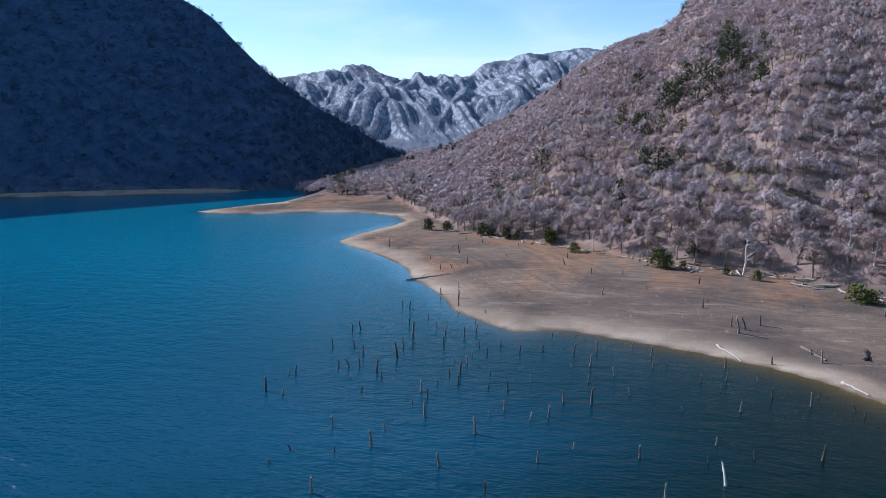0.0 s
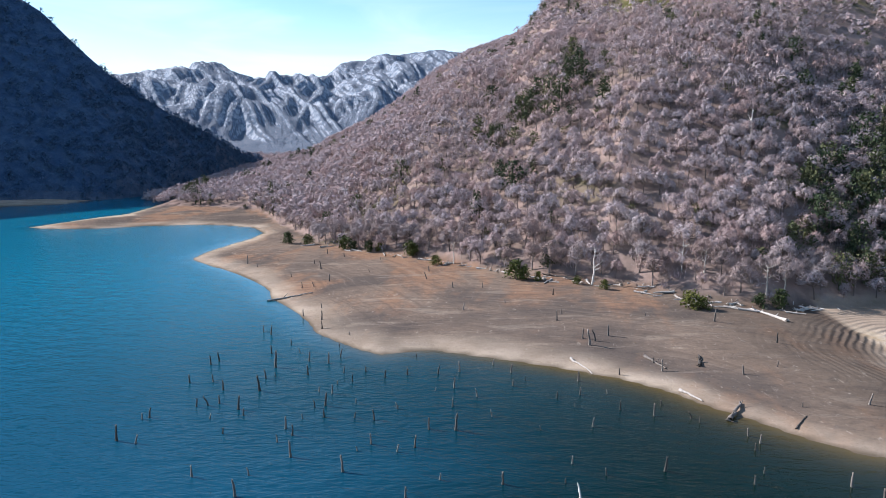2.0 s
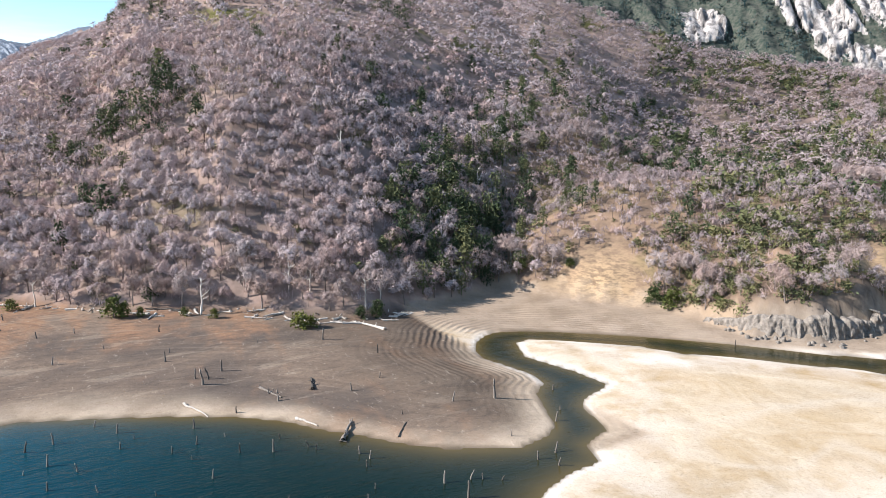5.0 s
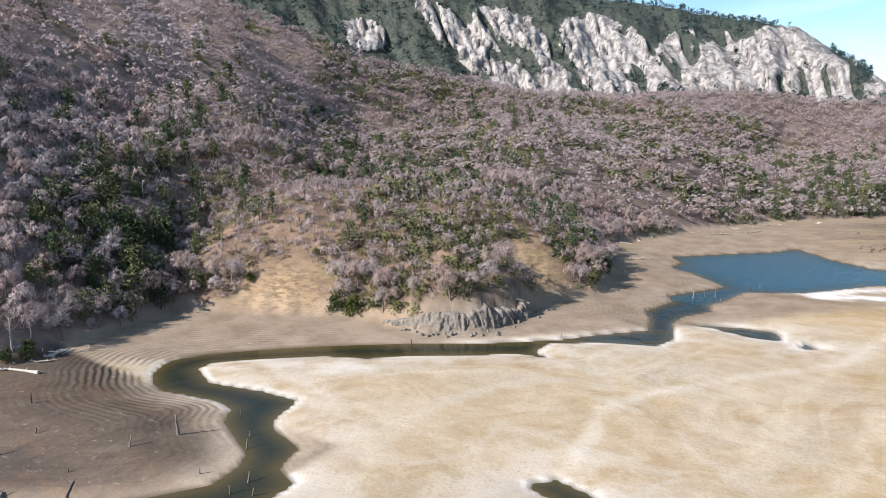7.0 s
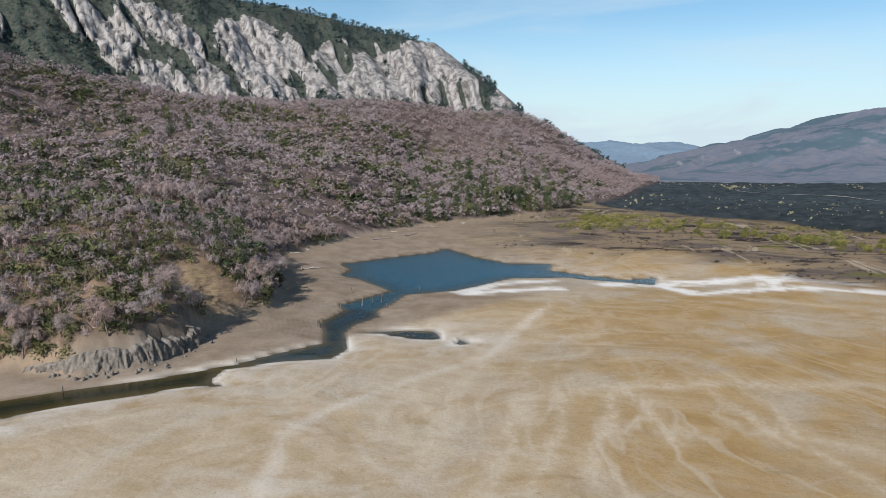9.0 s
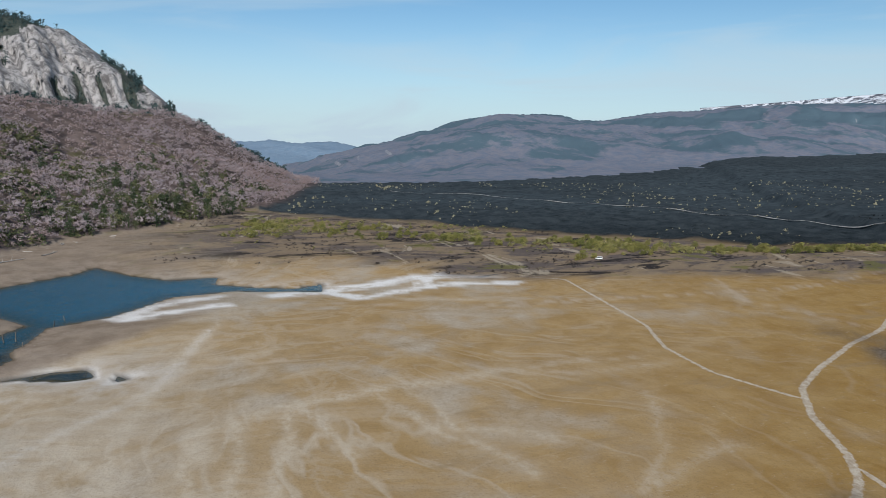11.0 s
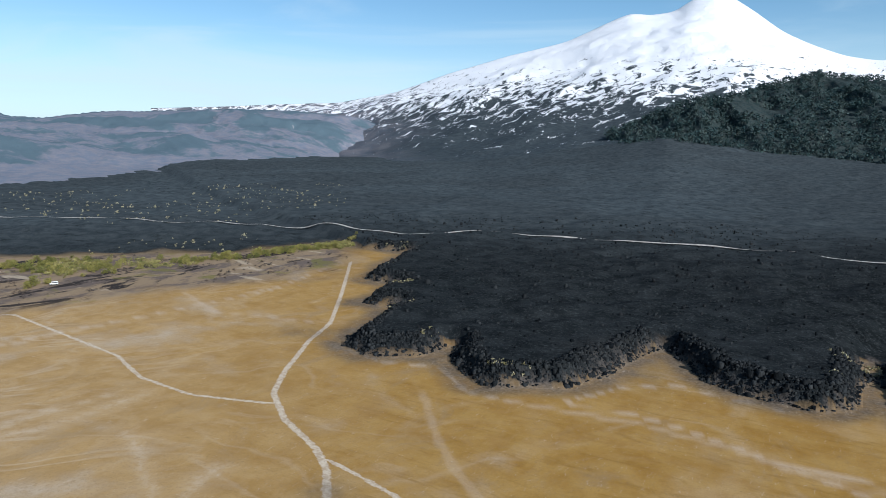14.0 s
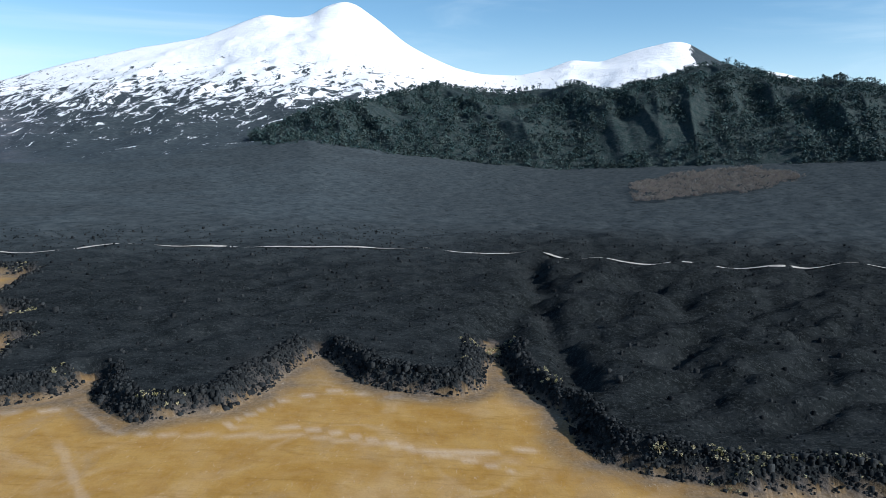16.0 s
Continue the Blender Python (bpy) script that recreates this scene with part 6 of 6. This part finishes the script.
for n in range(560):
    u, v = r.uniform(0, 8), r.beta(1.3, 1.3)
    i = min(int(u), 7)
    t = u - i
    p = [(BAND_NEAR[i][j] * (1 - t) + BAND_NEAR[i + 1][j] * t) * (1 - v) + (BAND_FAR[i][j] * (1 - t) + BAND_FAR[i + 1][j] * t) * v for j in (0, 1)]
    if float(relief(np.array([p[0]]), np.array([p[1]]), 28, 2, 95)[0]) > -0.12 and (v > 0.3 or n % 3 == 0):
        spots.append((*p, r.uniform(2.0, 4.4) + (1.8 if n % 17 == 0 else 0)))
spots = [(427, -222, 5.5), (420, -215, 4.2), (424, -229, 3.6)] + spots[:250]
for n, (p, z0) in enumerate(zip(spots, heights([p[:2] for p in spots]))):
    m = at(p[0], p[1], z0 - 0.1, n * 2.3, (0, 0), (p[2] * 1.5, p[2] * 1.35, p[2]))
    if n < 4:
        hedge[n].matrix_basis = m
    else:
        src = hedge[n % 4]
        keep = src.scale.copy()
        src.scale = (1, 1, 1)
        copy_thing(src, m)
        src.scale = keep

x, y = [], []
for n in range(2600):
    u, v = r.uniform(0, 8), r.normal(0.62, 0.28)
    i = min(int(u), 7)
    t = u - i
    p = [(BAND_NEAR[i][j] * (1 - t) + BAND_NEAR[i + 1][j] * t) * (1 - v) + (BAND_FAR[i][j] * (1 - t) + BAND_FAR[i + 1][j] * t) * v for j in (0, 1)]
    x.append(p[0])
    y.append(p[1])
x, y = np.array(x), np.array(y)
keep = relief(x, y, 34, 3, 96) > 0.0
x, y = x[keep], y[keep]
z = land(x, y)[0]
OLIVE = bark_material("olive_thicket", (0.15, 0.155, 0.05), (0.34, 0.30, 0.115))
scatter("olive_thicket", "low olive and yellow thicket beside the ash plain", "bushes", tuft_kind, x, y, z, r.uniform(1.0, 2.6, len(x)), r.uniform(1.5, 2.6, len(x)), np.clip(r.normal(0.5, 0.3, len(x)), 0, 1), OLIVE)

# ---------------------------------------------------------------- far woods
COPSE_TWIG = bark_material("copse_twigs", (0.19, 0.18, 0.17), (0.165, 0.14, 0.12))
cone_kind = [leafy(900 + i, 15, 0.15, 2) for i in range(5)]
cone_join = [join(k) for k in cone_kind]
# Leaf colour carries the mountain's shade and blue haze.
HAZE_SHADE_LEAF = bark_material("haze_shade_leaves", (0.055, 0.115, 0.195), (0.090, 0.155, 0.235))
FAR_LEAF = bark_material("far_conifers", (0.026, 0.056, 0.058), (0.100, 0.125, 0.115))


def on_mountain(surface, count, keep, seed):
    X, Y, Z, F, B, rock = surface
    rr = np.random.default_rng(seed)
    i, j = rr.integers(0, X.shape[0] - 1, count * 6), rr.integers(3, X.shape[1] - 3, count * 6)
    ok = keep(F[i, j], B[i, j], rock[i, j], X[i, j], Y[i, j])
    i, j = i[ok][:count], j[ok][:count]
    u, v = rr.uniform(0, 1, len(i)), rr.uniform(0, 1, len(i))
    mix = lambda A: (A[i, j] * (1 - u) + A[i + 1, j] * u) * (1 - v) + (A[i, j + 1] * (1 - u) + A[i + 1, j + 1] * u) * v
    return mix(X), mix(Y), mix(Z)


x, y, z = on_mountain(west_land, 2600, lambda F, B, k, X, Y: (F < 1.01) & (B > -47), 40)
scatter("lakeside_woods", "woods on the mountain above the lake, painted blue-dark for shade and haze", "forest", cone_join, x, y, z, r.uniform(4, 8, len(x)), r.uniform(1.3, 1.9, len(x)), np.clip(r.normal(0.2, 0.2, len(x)), 0, 1), HAZE_SHADE_LEAF)
x, y, z = on_mountain(conifer_land, 7500, lambda F, B, k, X, Y: (F < 1.03) & (relief(X, Y, 160, 3, 97) > -0.30), 41)
scatter("conifer_woods", "dark conifers covering the hills below the volcano", "forest", cone_join, x, y, z, r.uniform(14, 25, len(x)), r.uniform(1.2, 1.8, len(x)), np.clip(r.normal(0.2, 0.2, len(x)), 0, 1), FAR_LEAF)
x, y, z = on_mountain(cliff_land, 5200, lambda F, B, k, X, Y: (F < 1.02) & (k < 0.45) & (B > 36), 42)
scatter("mountain_woods", "dark evergreens along the cliff tops", "forest", cone_join, x, y, z, r.uniform(11, 22, len(x)), r.uniform(1.1, 1.7, len(x)), np.clip(r.normal(0.2, 0.2, len(x)), 0, 1), FAR_LEAF)
x, y = strewn(4800, 188.0, 203, 1050, 1800, 43)
b, d = polar(x, y)
keep = (((b - 195.5) / 6.5) ** 2 + ((d - 1420 - 25 * (b - 195)) / 230) ** 2 + relief(x, y, 130, 3, 99) * 0.9) < 0.75
x, y = x[keep], y[keep]
z = land(x, y)[0]
scatter("lava_copse", "bare grey-brown copse on the lava plain", "forest", far_kind, x, y, z, r.uniform(7, 14, len(x)), r.uniform(0.9, 1.3, len(x)), np.clip(r.normal(0.6, 0.25, len(x)), 0, 1), COPSE_TWIG)


# ---------------------------------------------------------------- the parked van
def box(x0, x1, y0, y1, z0, z1, bevel=0.06, taper=0.0):
    bm = bmesh.new()
    bmesh.ops.create_cube(bm, size=1.0)
    for v in bm.verts:
        k = 1 - taper * (v.co.z + 0.5)
        v.co = Vector((x0 + (x1 - x0) * (v.co.x + 0.5), (y0 + y1) / 2 + (y1 - y0) * v.co.y * k, z0 + (z1 - z0) * (v.co.z + 0.5)))
    if bevel:
        bmesh.ops.bevel(bm, geom=list(bm.edges), offset=bevel, segments=2, affect="EDGES")
    bmesh.ops.triangulate(bm, faces=list(bm.faces))
    v = np.array([tuple(q.co) for q in bm.verts])
    f = np.array([[q.index for q in p.verts] for p in bm.faces])
    bm.free()
    return v, f


def disc(x0, z0, y0, y1, rad):
    return tube([np.array([x0, y0, z0]), np.array([x0, y0 + 0.01, z0]), np.array([x0, y1 - 0.01, z0]), np.array([x0, y1, z0])], [0.02, rad, rad, 0.02], 14)


VAN_PAINT = Mat("white_paint", 0.35, 0.5).base((0.78, 0.78, 0.76))
VAN_GLASS = Mat("dark_glass", 0.08, 0.6).base((0.02, 0.025, 0.03))
RUBBER = Mat("tyre_rubber", 0.85, 0.3).base((0.02, 0.02, 0.02))
van = new("parked_van")
tagged(van, "small white van parked beside the bushes", "van")
part("body", join([box(-2.3, 2.2, -0.9, 0.9, 0.45, 1.2, 0.12), box(-2.25, 1.3, -0.86, 0.86, 1.2, 2.05, 0.14, 0.12)]), VAN_PAINT, van)
part("windscreen", box(1.22, 1.36, -0.68, 0.68, 1.25, 1.85, 0.02), VAN_GLASS, van)
for sy in (-0.88, 0.82):
    part("side_window", box(-1.9, 1.0, sy, sy + 0.06, 1.35, 1.8, 0.02), VAN_GLASS, van)
for sx in (-1.45, 1.4):
    for sy in (-0.92, 0.72):
        part("wheel", disc(sx, 0.36, sy, sy + 0.2, 0.36), RUBBER, van)
van.matrix_basis = at(418, -229, float(heights([(418, -229)])[0]) + 0.02, radians(65))
